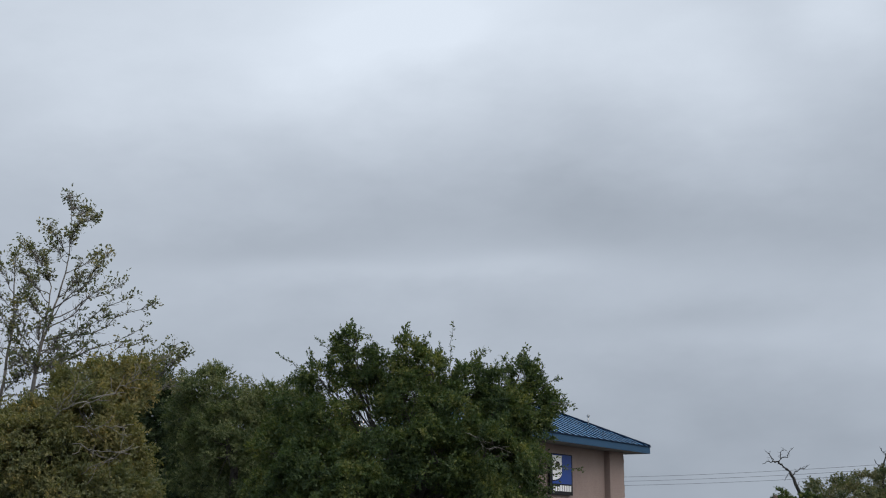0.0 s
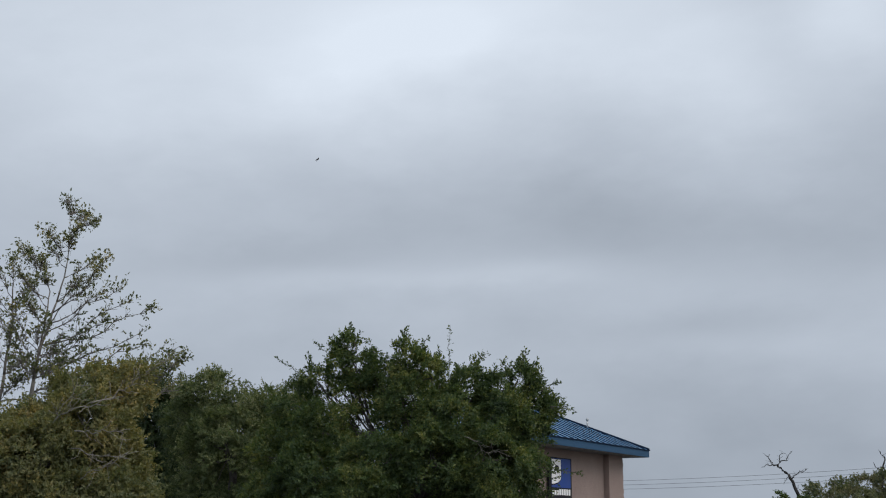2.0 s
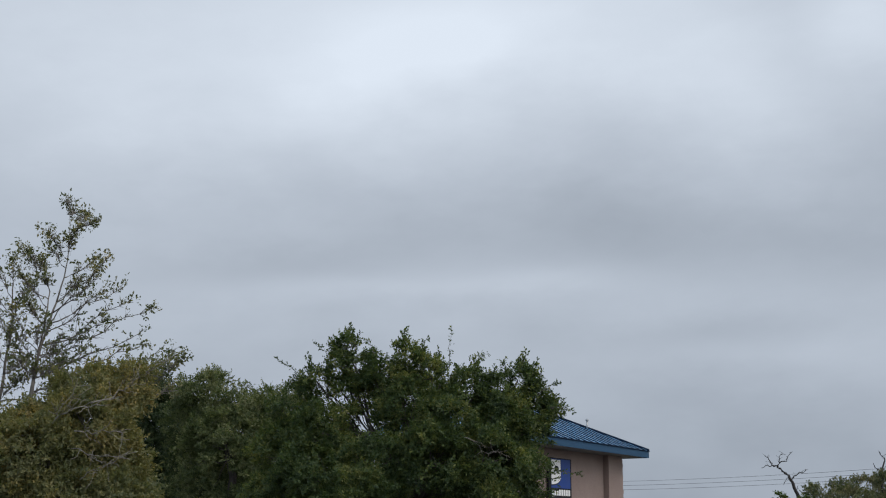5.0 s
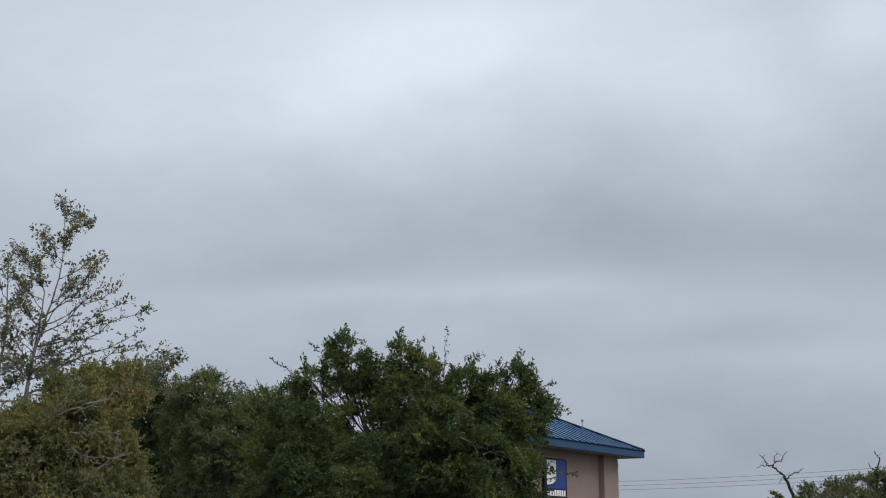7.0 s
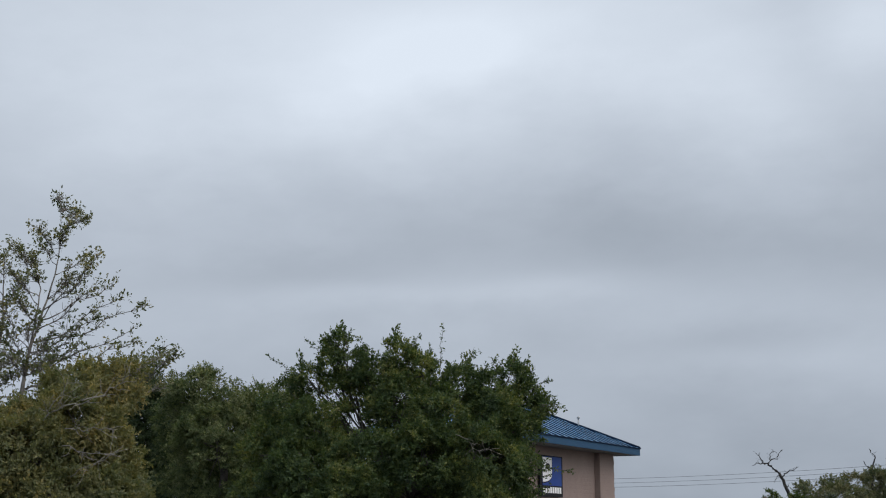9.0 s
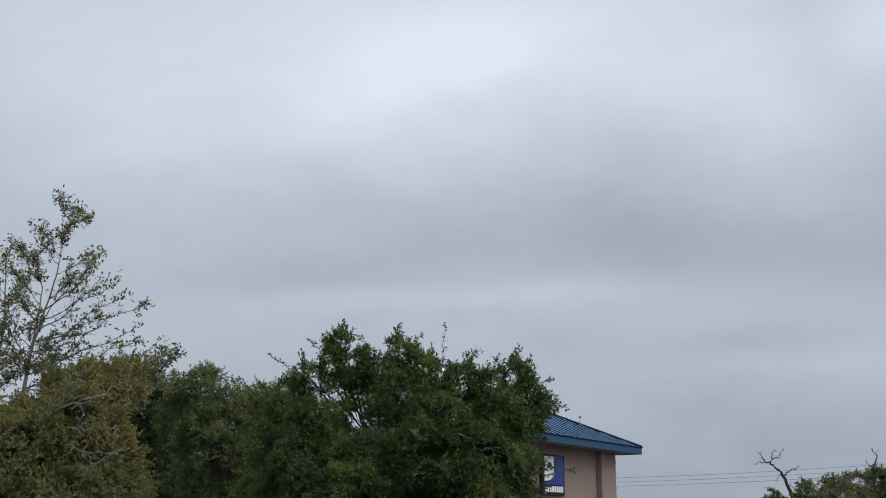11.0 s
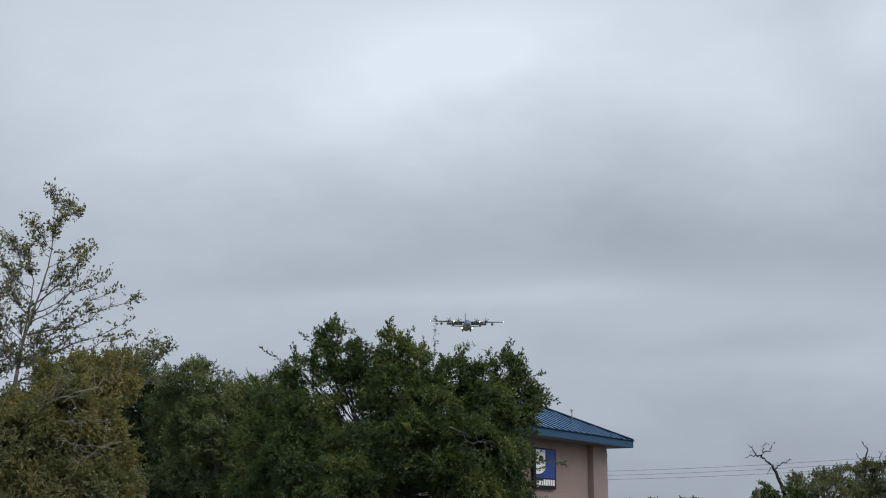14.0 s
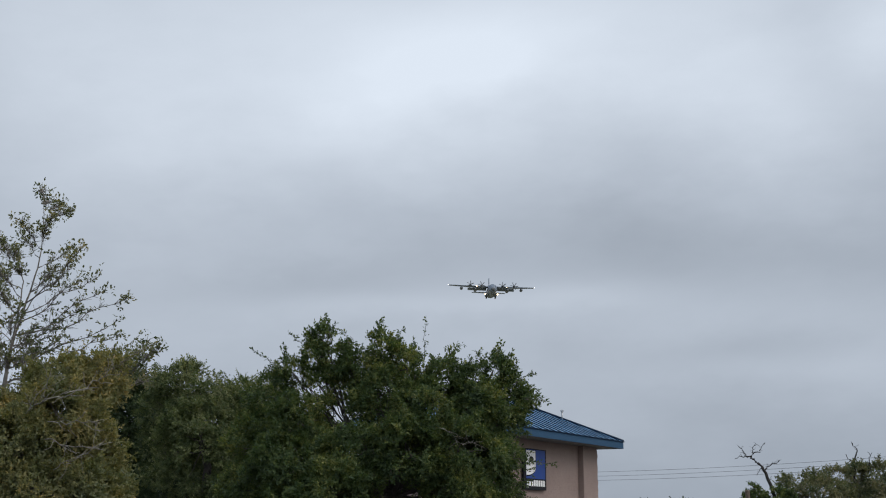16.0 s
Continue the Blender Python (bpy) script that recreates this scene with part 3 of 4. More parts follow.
# ---------------------------------------------------------------- trees beside the car park
OAK_TOP = [
    (-2.69, 32.0, 6.0, 0.3), (-2.84, 32.2, 5.62, 0.38), (-3.39, 32.0, 5.2, 0.34), (-2.13, 32.2, 5.62, 0.24), (-1.28, 31.7, 5.66, 0.42), (-1.62, 31.8, 5.2, 0.53),
    (-0.64, 31.6, 5.18, 0.56), (0.17, 31.7, 4.98, 0.5), (0.81, 31.8, 4.86, 0.44), (1.37, 32.0, 5.18, 0.43), (1.88, 32.1, 4.94, 0.32), (2.15, 32.2, 4.54, 0.21)]
OAK_MID = [
    (-2.44, 32.2, 5.07, 0.43), (-2.81, 32.0, 4.95, 0.34), (-2.12, 32.2, 4.62, 0.45), (-2.63, 32.0, 4.42, 0.34), (0.83, 31.8, 4.43, 0.58), (1.61, 32.0, 4.53, 0.45), (-1.97, 32.2, 5.27, 0.35),
    (-3.82, 32.2, 4.6, 0.59), (-3.13, 31.4, 3.94, 0.68), (-1.27, 31.6, 4.54, 0.68), (-0.22, 31.2, 4.18, 0.78), (0.95, 31.5, 4.21, 0.73), (1.56, 31.9, 3.98, 0.48),
    (-1.86, 30.8, 3.05, 0.84), (-0.58, 30.4, 3.3, 0.8), (0.67, 30.6, 3.2, 0.84), (1.54, 31.6, 3.19, 0.47), (-4.04, 32.0, 3.52, 0.74)]
OAK_LOW = [
    (-3.26, 31.0, 2.84, 0.92), (-2.19, 30.4, 2.32, 0.91), (0.54, 30.6, 2.27, 0.84), (1.48, 31.4, 2.48, 0.5), (-4.14, 32.0, 2.36, 0.8), (-0.34, 31.2, 2.47, 0.5),
    (-2.82, 30.6, 1.83, 1.1), (0.91, 30.6, 1.59, 0.95), (1.85, 31.6, 1.95, 0.34), (-3.17, 34.0, 3.4, 1.1), (-1.78, 34.2, 3.1, 1.15), (-0.09, 34.0, 4.0, 1.1), (0.74, 34.0, 3.37, 1.1), (-0.93, 33.6, 4.8, 0.7)]
OAK = bushy_tree("live_oak_tree", (-0.9, 32.0, 0.0), (-0.94, 32.0, 2.3), [((x, y, z), (r, r, r * 0.88)) for x, y, z, r in OAK_TOP + OAK_MID + OAK_LOW],
    "broad dark-green live oak with dense small leaves", M_OAK_LEAF, M_BARK, 0.29, 10, 0.17, 0.072, 0.5, 11,
    trunk_r=0.2, cover=1.35, twigs=38, sprays=0.4, reach=0.95,
    voids=[((-2.33, 32.0, 4.15), (0.36, 3.5, 0.26)), ((-2.85, 32.0, 4.68), (0.23, 4.0, 0.16)), ((-2.6, 32.0, 4.76), (0.17, 4.0, 0.14)), ((-3.2, 32.0, 5.02), (0.2, 3.0, 0.16)), ((-2.4, 32.0, 5.4), (0.09, 3.0, 0.24)), ((-0.25, 32.0, 5.2), (0.1, 2.6, 0.2)), ((-0.75, 30.0, 2.15), (0.5, 2.0, 0.45))],
    extra=[((-0.24, 31.9, 5.43), (-0.19, 31.9, 6.48)), ((0.17, 31.9, 5.43), (0.68, 31.9, 5.8)), ((-3.02, 31.9, 5.7), (-3.42, 31.9, 6.09)), ((-3.54, 31.9, 5.23), (-4.33, 31.9, 5.71)), ((1.44, 31.9, 5.5), (1.6, 31.9, 5.8)),
           ((-1.29, 31.9, 5.9), (-1.29, 31.9, 6.26)), ((-1.0, 31.9, 5.83), (-0.72, 31.9, 6.17)), ((-1.95, 31.9, 5.63), (-2.12, 31.9, 6.12)), ((2.1, 31.9, 5.04), (2.31, 31.9, 5.1)), ((2.09, 31.5, 4.47), (2.62, 31.5, 4.42)),
           ((2.09, 31.5, 4.5), (2.5, 31.5, 4.48)), ((1.7, 31.0, 3.09), (2.23, 31.0, 3.02)), ((2.08, 31.0, 3.09), (2.71, 31.0, 2.93)), ((1.75, 31.0, 2.53), (2.14, 31.0, 2.62)), ((1.7, 31.0, 2.9), (2.2, 31.0, 2.86))])

bushy_tree("grey_green_tree", (-6.66, 41.0, 0.0), (-6.72, 41.0, 3.74), [
    ((-7.62, 41.0, 5.51), (1.02, 0.95, 0.88)), ((-8.35, 41.8, 5.02), (0.59, 0.64, 0.69)), ((-8.52, 42.2, 3.81), (0.45, 0.66, 0.87)), ((-6.67, 40.5, 4.91), (0.97, 1.04, 1.11)), ((-6.05, 41.3, 5.32), (1.16, 0.91, 0.65)), ((-5.21, 41.5, 4.99), (0.89, 0.84, 0.79)), ((-6.8, 40.0, 3.69), (1.33, 1.41, 1.49)), ((-5.23, 40.6, 3.56), (1.35, 1.43, 1.51)), ((-6.6, 42.9, 4.28), (1.69, 1.51, 1.33))],
    "rounded grey-green oak between two other trees", M_GREY_LEAF, M_BARK, 0.33, 10, 0.2, 0.08, 0.5, 23, trunk_r=0.17, sprays=0.35, cover=1.4)

# fills the dark gap; its shade sits in the leaf colour
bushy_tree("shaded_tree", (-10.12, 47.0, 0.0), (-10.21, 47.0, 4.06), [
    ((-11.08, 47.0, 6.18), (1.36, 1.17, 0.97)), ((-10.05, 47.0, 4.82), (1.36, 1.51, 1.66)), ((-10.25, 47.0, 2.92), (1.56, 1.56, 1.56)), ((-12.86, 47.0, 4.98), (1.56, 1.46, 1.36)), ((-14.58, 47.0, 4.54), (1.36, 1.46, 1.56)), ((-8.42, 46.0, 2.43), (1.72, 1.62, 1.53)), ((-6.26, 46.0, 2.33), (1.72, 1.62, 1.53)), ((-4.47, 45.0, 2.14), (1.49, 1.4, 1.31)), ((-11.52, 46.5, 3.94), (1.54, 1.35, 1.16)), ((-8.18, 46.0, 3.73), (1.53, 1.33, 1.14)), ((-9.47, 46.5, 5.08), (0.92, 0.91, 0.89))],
    "leafy tree behind the front row, shade put into its leaf colour", M_DARK_LEAF, M_BARK, 0.4, 10, 0.26, 0.09, 0.55, 31, trunk_r=0.17, cover=2.4)

YELLOW = bushy_tree("yellowing_tree", (-5.81, 20.0, 0.0), (-5.76, 20.0, 2.32), [
    ((-5.5, 20.2, 3.75), (0.52, 0.41, 0.3)), ((-5.03, 20.4, 3.77), (0.49, 0.41, 0.32)), ((-6.22, 20.0, 3.02), (0.62, 0.55, 0.4)), ((-5.4, 19.6, 3.12), (0.64, 0.6, 0.46)), ((-5.92, 19.4, 2.61), (0.8, 0.7, 0.6)), ((-5.15, 19.8, 2.56), (0.61, 0.56, 0.51)),
    ((-6.95, 20.0, 2.72), (0.7, 0.7, 0.62)), ((-5.38, 19.3, 1.99), (1.04, 0.8, 0.56)), ((-4.81, 20.2, 2.04), (0.32, 0.34, 0.37)), ((-4.62, 20.0, 2.27), (0.24, 0.24, 0.2)), ((-7.54, 20.2, 2.17), (0.84, 0.88, 0.92)), ((-6.35, 21.6, 2.7), (1.1, 0.92, 0.6)), ((-6.68, 21.4, 2.2), (1.24, 0.98, 0.71))],
    "leafy tree with yellowing olive leaves and pale twigs", M_OLIVE_LEAF, M_PALE_BARK, 0.2, 9, 0.14, 0.056, 0.5, 41, trunk_r=0.13, sprays=0.5, cover=1.6,
    extra=[((-4.93, 20.3, 3.92), (-4.1, 20.3, 4.34)), ((-4.93, 20.3, 4.0), (-4.42, 20.3, 4.41)), ((-4.68, 20.3, 4.0), (-4.24, 20.4, 4.25)), ((-4.84, 20.3, 3.87), (-4.49, 20.2, 4.11))])


def bare_limbs(parent, lines, seed):
    """Pale leafless limbs that stick out of a crown."""
    rng = random.Random(seed)
    o = parent.matrix_basis.translation
    for a, b, r in lines:
        tb = Tubes()
        pts = tb.limb(Vector(a) - o, Vector(b) - o, r, r * 0.35, rng, 0.16, 8)
        for i in range(2, len(pts)):
            for _ in range(2):
                d = ((pts[i] - pts[i - 1]).normalized() + Vector([rng.gauss(0, 0.6) for _ in range(3)])).normalized()
                tb.limb(pts[i], pts[i] + d * rng.uniform(0.1, 0.35), r * 0.35, 0.003, rng, 0.2, 4)
        solid("bare_limb", tb.mesh("bare_limb", M_PALE_BARK), parent, "pale leafless limb")


bare_limbs(YELLOW, [((-5.78, 19.2, 3.15), (-4.94, 18.8, 3.43), 0.013), ((-5.09, 18.8, 3.39), (-4.49, 19.0, 3.77), 0.009), ((-5.3, 18.8, 3.01), (-4.59, 18.6, 2.97), 0.008), ((-5.68, 19.0, 3.1), (-5.33, 18.9, 3.64), 0.008),
                    ((-5.33, 18.8, 2.77), (-4.64, 18.7, 2.65), 0.007), ((-5.16, 18.7, 2.35), (-4.69, 18.6, 2.57), 0.006)], 61)


bare_limbs(OAK, [((0.1, 29.3, 3.66), (0.98, 29.1, 3.26), 0.007)], 67)


def sparse_tree(name, base, crotch, tips, label, seed):
    """An upright, thinly leaved tree: bare crooked limbs that carry dense small tufts towards their ends."""
    rng = random.Random(seed)
    tree = thing(name, base, label, "tree", "trees beside the car park")
    o = Vector(base)
    tb = Tubes()
    prev, r = Vector((0, 0, -0.05)), 0.07
    knots = [prev]
    for p in crotch:
        p = Vector(p) - o
        pts = tb.limb(prev, p, r, r * 0.62, rng, 0.05, 5)
        knots += pts[1:]
        prev, r = p, r * 0.62
    xb, xw = [], []

    def tuft(p, d, n, spread):
        for _ in range(n):
            q = p + Vector([rng.gauss(0, spread) for _ in range(3)])
            xb.append(tuple(q))
            xw.append(tuple((d + Vector([rng.gauss(0, 0.55) for _ in range(3)])).normalized()))

    for (x, y, z), start in tips:
        t = Vector((x - 0.04, y + rng.uniform(-0.5, 0.5), z - 0.14)) - o
        s = knots[min(int(start * (len(knots) - 1)), len(knots) - 1)]
        lb = Tubes()
        span = (t - s).length
        pts = lb.limb(s, t, 0.005 + 0.0055 * span, 0.004, rng, 0.09, 9, sag=0.04)
        d = (t - s).normalized()
        for i in range(3, len(pts)):
            for _ in range(6):
                w = (d * 0.8 + Vector([rng.gauss(0, 0.55) for _ in range(3)]) + Vector((0, 0, 0.4))).normalized()
                ln = rng.uniform(0.08, 0.26) * (1.1 - 0.6 * i / len(pts))
                e = pts[i] + w * ln
                lb.limb(pts[i], e, 0.005, 0.0025, rng, 0.15, 4)
                if rng.random() < 0.12 + 0.5 * i / len(pts):
                    tuft(e, w, rng.randint(1, 2), 0.03)
        tuft(t - d * 0.06, d, 5, 0.035)
        solid("limb", lb.mesh("limb", M_TWIG), tree)
    solid("trunk", tb.mesh("trunk", M_TWIG), tree)
    solid("crown", leaf_mesh("crown", np.array(xb), np.array(xw), 4, 0.09, 0.064, 0.52, M_TALL_LEAF, seed), tree)
    return tree


sparse_tree("tall_sparse_tree", (-7.3, 23.0, 0.0), [(-7.3, 23.0, 3.4), (-7.17, 23.0, 4.6), (-6.91, 23.0, 5.52), (-6.76, 23.0, 6.26), (-6.75, 23.0, 6.86), (-6.82, 23.0, 7.39)], [
    ((-6.82, 23.0, 7.46), 0.97), ((-6.72, 23.0, 7.3), 0.93), ((-6.57, 23.0, 7.3), 0.88), ((-6.34, 23.0, 7.1), 0.8), ((-6.45, 23.0, 6.88), 0.74), ((-6.97, 23.0, 6.82), 0.68), ((-7.1, 23.0, 6.68), 0.64), ((-6.59, 23.0, 6.68), 0.7),
    ((-6.33, 23.0, 6.54), 0.6), ((-6.11, 23.0, 6.4), 0.5), ((-5.93, 23.0, 6.3), 0.48), ((-6.19, 23.0, 6.18), 0.46), ((-6.55, 23.0, 6.02), 0.52), ((-5.85, 23.0, 5.95), 0.44), ((-6.0, 23.0, 5.77), 0.42),
    ((-5.31, 23.0, 5.6), 0.37), ((-5.64, 23.0, 5.68), 0.38), ((-5.43, 23.0, 5.13), 0.33), ((-5.28, 23.0, 4.87), 0.31), ((-5.95, 23.0, 5.26), 0.35), ((-6.32, 23.0, 4.99), 0.33)], "tall thin tree with sparse leaves and bare grey limbs", 7)
sparse_tree("slim_sparse_tree", (-7.2, 22.4, 0.0), [(-7.15, 22.4, 3.0), (-7.03, 22.4, 4.14), (-6.93, 22.4, 4.9), (-6.85, 22.4, 5.6), (-6.96, 22.4, 6.0)], [
    ((-7.35, 22.4, 6.47), 0.85), ((-7.12, 22.4, 6.38), 0.95), ((-6.96, 22.4, 6.19), 0.97), ((-7.41, 22.4, 6.14), 0.75), ((-7.22, 22.4, 5.95), 0.78), ((-7.4, 22.4, 5.75), 0.65), ((-6.87, 22.4, 5.9), 0.85), ((-7.08, 22.4, 5.47), 0.65),
    ((-6.74, 22.4, 5.18), 0.58), ((-7.3, 22.4, 5.09), 0.5), ((-6.81, 22.4, 4.8), 0.5), ((-7.2, 22.4, 4.61), 0.42), ((-6.5, 22.4, 4.95), 0.5), ((-6.42, 22.4, 4.52), 0.4), ((-6.79, 22.4, 4.43), 0.4), ((-6.1, 22.4, 4.75), 0.4), ((-7.3, 22.4, 5.4), 0.55), ((-6.95, 22.4, 5.1), 0.55), ((-7.4, 22.4, 4.85), 0.45), ((-6.7, 22.4, 4.6), 0.42), ((-7.0, 22.4, 4.4), 0.4), ((-6.2, 22.4, 4.35), 0.36), ((-5.9, 22.4, 4.5), 0.36)], "slim tree with sparse leaves and grey limbs", 9)
sparse_tree("edge_sparse_tree", (-7.9, 23.2, 0.0), [(-7.9, 23.2, 3.2), (-7.8, 23.2, 4.3), (-7.72, 23.2, 5.2), (-7.75, 23.2, 5.9)], [
    ((-7.7, 23.2, 6.45), 0.95), ((-7.95, 23.2, 6.3), 0.9), ((-8.2, 23.2, 6.0), 0.8), ((-7.5, 23.2, 6.1), 0.85), ((-7.5, 23.2, 5.6), 0.7), ((-8.05, 23.2, 5.5), 0.65), ((-7.55, 23.2, 5.15), 0.6), ((-7.9, 23.2, 5.0), 0.55),
    ((-7.4, 23.2, 4.75), 0.5), ((-7.75, 23.2, 4.6), 0.5), ((-7.2, 23.2, 4.45), 0.45), ((-8.1, 23.2, 4.5), 0.45), ((-7.45, 23.2, 4.3), 0.42), ((-6.9, 23.2, 4.6), 0.45), ((-6.6, 23.2, 4.4), 0.42)], "thin tree with sparse leaves at the row's end", 19)
sparse_tree("low_sparse_tree", (-5.6, 21.5, 0.0), [(-5.5, 21.5, 2.2), (-5.3, 21.5, 3.5), (-5.05, 21.5, 4.05)], [
    ((-4.26, 21.5, 4.43), 0.9), ((-4.46, 21.5, 4.57), 0.9), ((-4.75, 21.5, 4.5), 0.95), ((-4.9, 21.5, 4.3), 0.95), ((-4.45, 21.5, 4.3), 0.85), ((-5.2, 21.5, 4.35), 0.9), ((-4.6, 21.5, 4.05), 0.8)], "small tree with sparse leaves on slanting twigs", 15)

# ---------------------------------------------------------------- far right: oaks with dead limbs, post, cables
FAR = "trees beyond the road"
bushy_tree("distant_oak_tree", (26.15, 95.0, 0.0), (26.15, 95.0, 2.74), [
    ((24.77, 95.0, 4.42), (1.02, 0.87, 0.71)), ((26.17, 95.4, 4.66), (0.95, 0.79, 0.63)), ((27.51, 95.0, 4.8), (1.1, 0.94, 0.79)), ((29.25, 94.0, 4.76), (1.4, 1.21, 1.01)), ((31.31, 95.0, 4.72), (1.97, 1.69, 1.42)), ((26.0, 93.0, 3.09), (2.7, 2.22, 1.73)), ((29.7, 94.0, 2.73), (2.73, 2.34, 1.95)), ((33.16, 95.0, 3.5), (2.36, 2.36, 2.36))],
    "distant spreading oak with olive-green and brownish leaves", M_FAR_LEAF, M_BARK, 0.5, 12, 0.36, 0.13, 0.55, 51, trunk_r=0.35, sprays=0.25, cover=0.75, group=FAR, twig_r=0.012)
bushy_tree("distant_small_oak_tree", (21.76, 92.0, 0.0), (21.76, 92.0, 2.7), [
    ((20.84, 91.0, 3.86), (0.49, 0.45, 0.41)), ((21.53, 91.6, 3.65), (0.46, 0.4, 0.34)), ((23.12, 92.0, 3.51), (0.53, 0.46, 0.38)), ((20.62, 91.0, 3.2), (0.41, 0.43, 0.45)), ((21.29, 92.0, 3.0), (0.69, 0.63, 0.57)), ((22.8, 92.0, 3.14), (1.3, 1.11, 0.92)), ((21.75, 92.0, 2.41), (1.53, 1.22, 0.92))],
    "distant ragged oak carrying a dead limb", M_OAK_LEAF, M_BARK, 0.3, 9, 0.24, 0.12, 0.55, 57, trunk_r=0.25, sprays=0.2, cover=0.6, group=FAR, twig_r=0.012)


def dead_limb(name, lines, label, seed, twiggy=0.75):
    """Bare dark dead wood that forks into thin crooked twigs."""
    rng = random.Random(seed)
    base = Vector(lines[0][0][0])
    ob = thing(name, tuple(base), label, "dead branch", FAR)
    tb = Tubes()
    for pts, r0, r1 in lines:
        pts = [Vector(p) - base for p in pts]
        fine = []
        for a, c in zip(pts, pts[1:]):
            for s in (0, 0.33, 0.66):
                fine.append(a.lerp(c, s) + Vector([rng.gauss(0, 0.03) for _ in range(3)]))
        fine.append(pts[-1])
        tb.add(fine, r0, r1, 6)
        for i in range(2, len(fine) - 1):
            if rng.random() < twiggy and r0 < 0.1:
                d = Vector((rng.uniform(-1, 1), rng.uniform(-0.6, 0.6), rng.uniform(0, 1))).normalized()
                tb.limb(fine[i], fine[i] + d * rng.uniform(0.12, 0.4), r1 * 0.6, 0.006, rng, 0.2, 4)
    solid("wood", tb.mesh("wood", M_DEAD_WOOD), ob)


dead_limb("dead_limb", [
    ([(22.71, 92.0, 2.6), (22.42, 92.0, 4.08), (22.22, 92.0, 4.74), (22.02, 92.0, 5.23), (21.7, 92.0, 5.6), (21.34, 92.0, 5.94), (21.16, 92.0, 6.16)], 0.13, 0.06),
    ([(21.16, 92.0, 6.16), (20.93, 92.0, 6.16), (20.71, 92.0, 6.38), (20.57, 92.0, 6.68), (20.35, 92.0, 6.83)], 0.05, 0.02), ([(20.93, 92.0, 6.14), (20.51, 92.0, 6.16), (20.06, 92.0, 6.01)], 0.04, 0.015),
    ([(21.16, 92.0, 6.16), (21.36, 92.0, 6.42), (21.74, 92.0, 6.46), (21.9, 92.0, 6.8), (22.1, 92.0, 7.06)], 0.045, 0.015), ([(21.28, 92.0, 6.35), (21.26, 92.0, 6.72), (21.46, 92.0, 6.95), (21.75, 92.0, 6.87)], 0.03, 0.012),
    ([(22.02, 92.0, 5.23), (22.22, 92.0, 5.49), (22.57, 92.0, 5.68), (22.87, 92.0, 5.71), (23.03, 92.0, 5.94)], 0.05, 0.016), ([(21.84, 92.0, 5.41), (21.6, 92.0, 5.23), (21.48, 92.0, 4.89)], 0.025, 0.01), ([(22.29, 92.0, 4.63), (22.49, 92.0, 4.86)], 0.03, 0.012)],
    "bare dark dead limb with forked twigs rising over the oak", 3)
dead_limb("dead_snag", [
    ([(28.64, 94.0, 4.3), (28.65, 94.0, 5.88), (28.79, 94.0, 6.27), (28.88, 94.0, 6.53), (28.75, 94.0, 6.92), (28.57, 94.0, 7.19)], 0.07, 0.025),
    ([(28.61, 94.0, 5.88), (28.31, 94.0, 6.04), (28.1, 94.0, 6.42)], 0.05, 0.02),
    ([(29.75, 94.0, 4.8), (29.67, 94.0, 6.15), (29.92, 94.0, 6.54)], 0.04, 0.015), ([(29.83, 94.0, 6.31), (29.58, 94.0, 6.57)], 0.025, 0.012)],
    "bare grey snag sticking out of the oak crown", 5, 0.3)


def timber_post():
    x, y, _ = (19.92, 88.0, 0.0)
    h = (19.98, 88.0, 3.85)[2]
    bm = bmesh.new()
    loft(bm, [[(px + 0.02 * math.sin(3 * z + px), py, pz) for px, py, pz in ring((0, 0, z), r, r, 10, "z")] for z, r in ((-0.05, 0.17), (1.5, 0.16), (3.0, 0.155), (h - 0.1, 0.15), (h, 0.12))])
    ob = part("timber_post", bm, M_POST, None, "", True)
    ob.matrix_basis = pose(x, y, 0)
    tagged(ob, "weathered brown timber post beside a ragged oak", "post")


timber_post()


def cables():
    """Three power cables between two poles outside the view."""
    ends = [((7.12, 150.0, 7.23), (47.3, 118.0, 8.11)), ((7.12, 150.0, 6.8), (47.27, 118.0, 7.68)), ((7.11, 150.0, 6.38), (47.23, 118.0, 7.24))]
    for a, b in ends:
        a, b = Vector(a), Vector(b)
        cu = Tubes()
        pts = []
        for i in range(33):
            s = i / 32
            p = a.lerp(b, s)
            p.z -= 0.5 * 4 * s * (1 - s)
            pts.append(p - a)
        cu.add(pts, 0.015, 0.015, 5)
        ob = solid("power_cable", cu.mesh("power_cable", M_WIRE))
        ob.matrix_basis = pose(*a)
        tagged(ob, "thin dark power cable strung between poles", "cable", "power cables")
    for k in (0, 1):
        tops = [e[k] for e in ends]
        x, y, z = tops[0]
        bm = bmesh.new()
        loft(bm, [ring((0, 0, h), r, r, 10, "z") for h, r in ((-0.05, 0.17), (z * 0.5, 0.15), (z + 0.4, 0.12))])
        ob = part("utility_pole", bm, M_POST, None, "", True)
        ob.matrix_basis = pose(x, y + 0.14, 0)
        tagged(ob, "tall round timber utility pole", "pole", "utility poles")


cables()


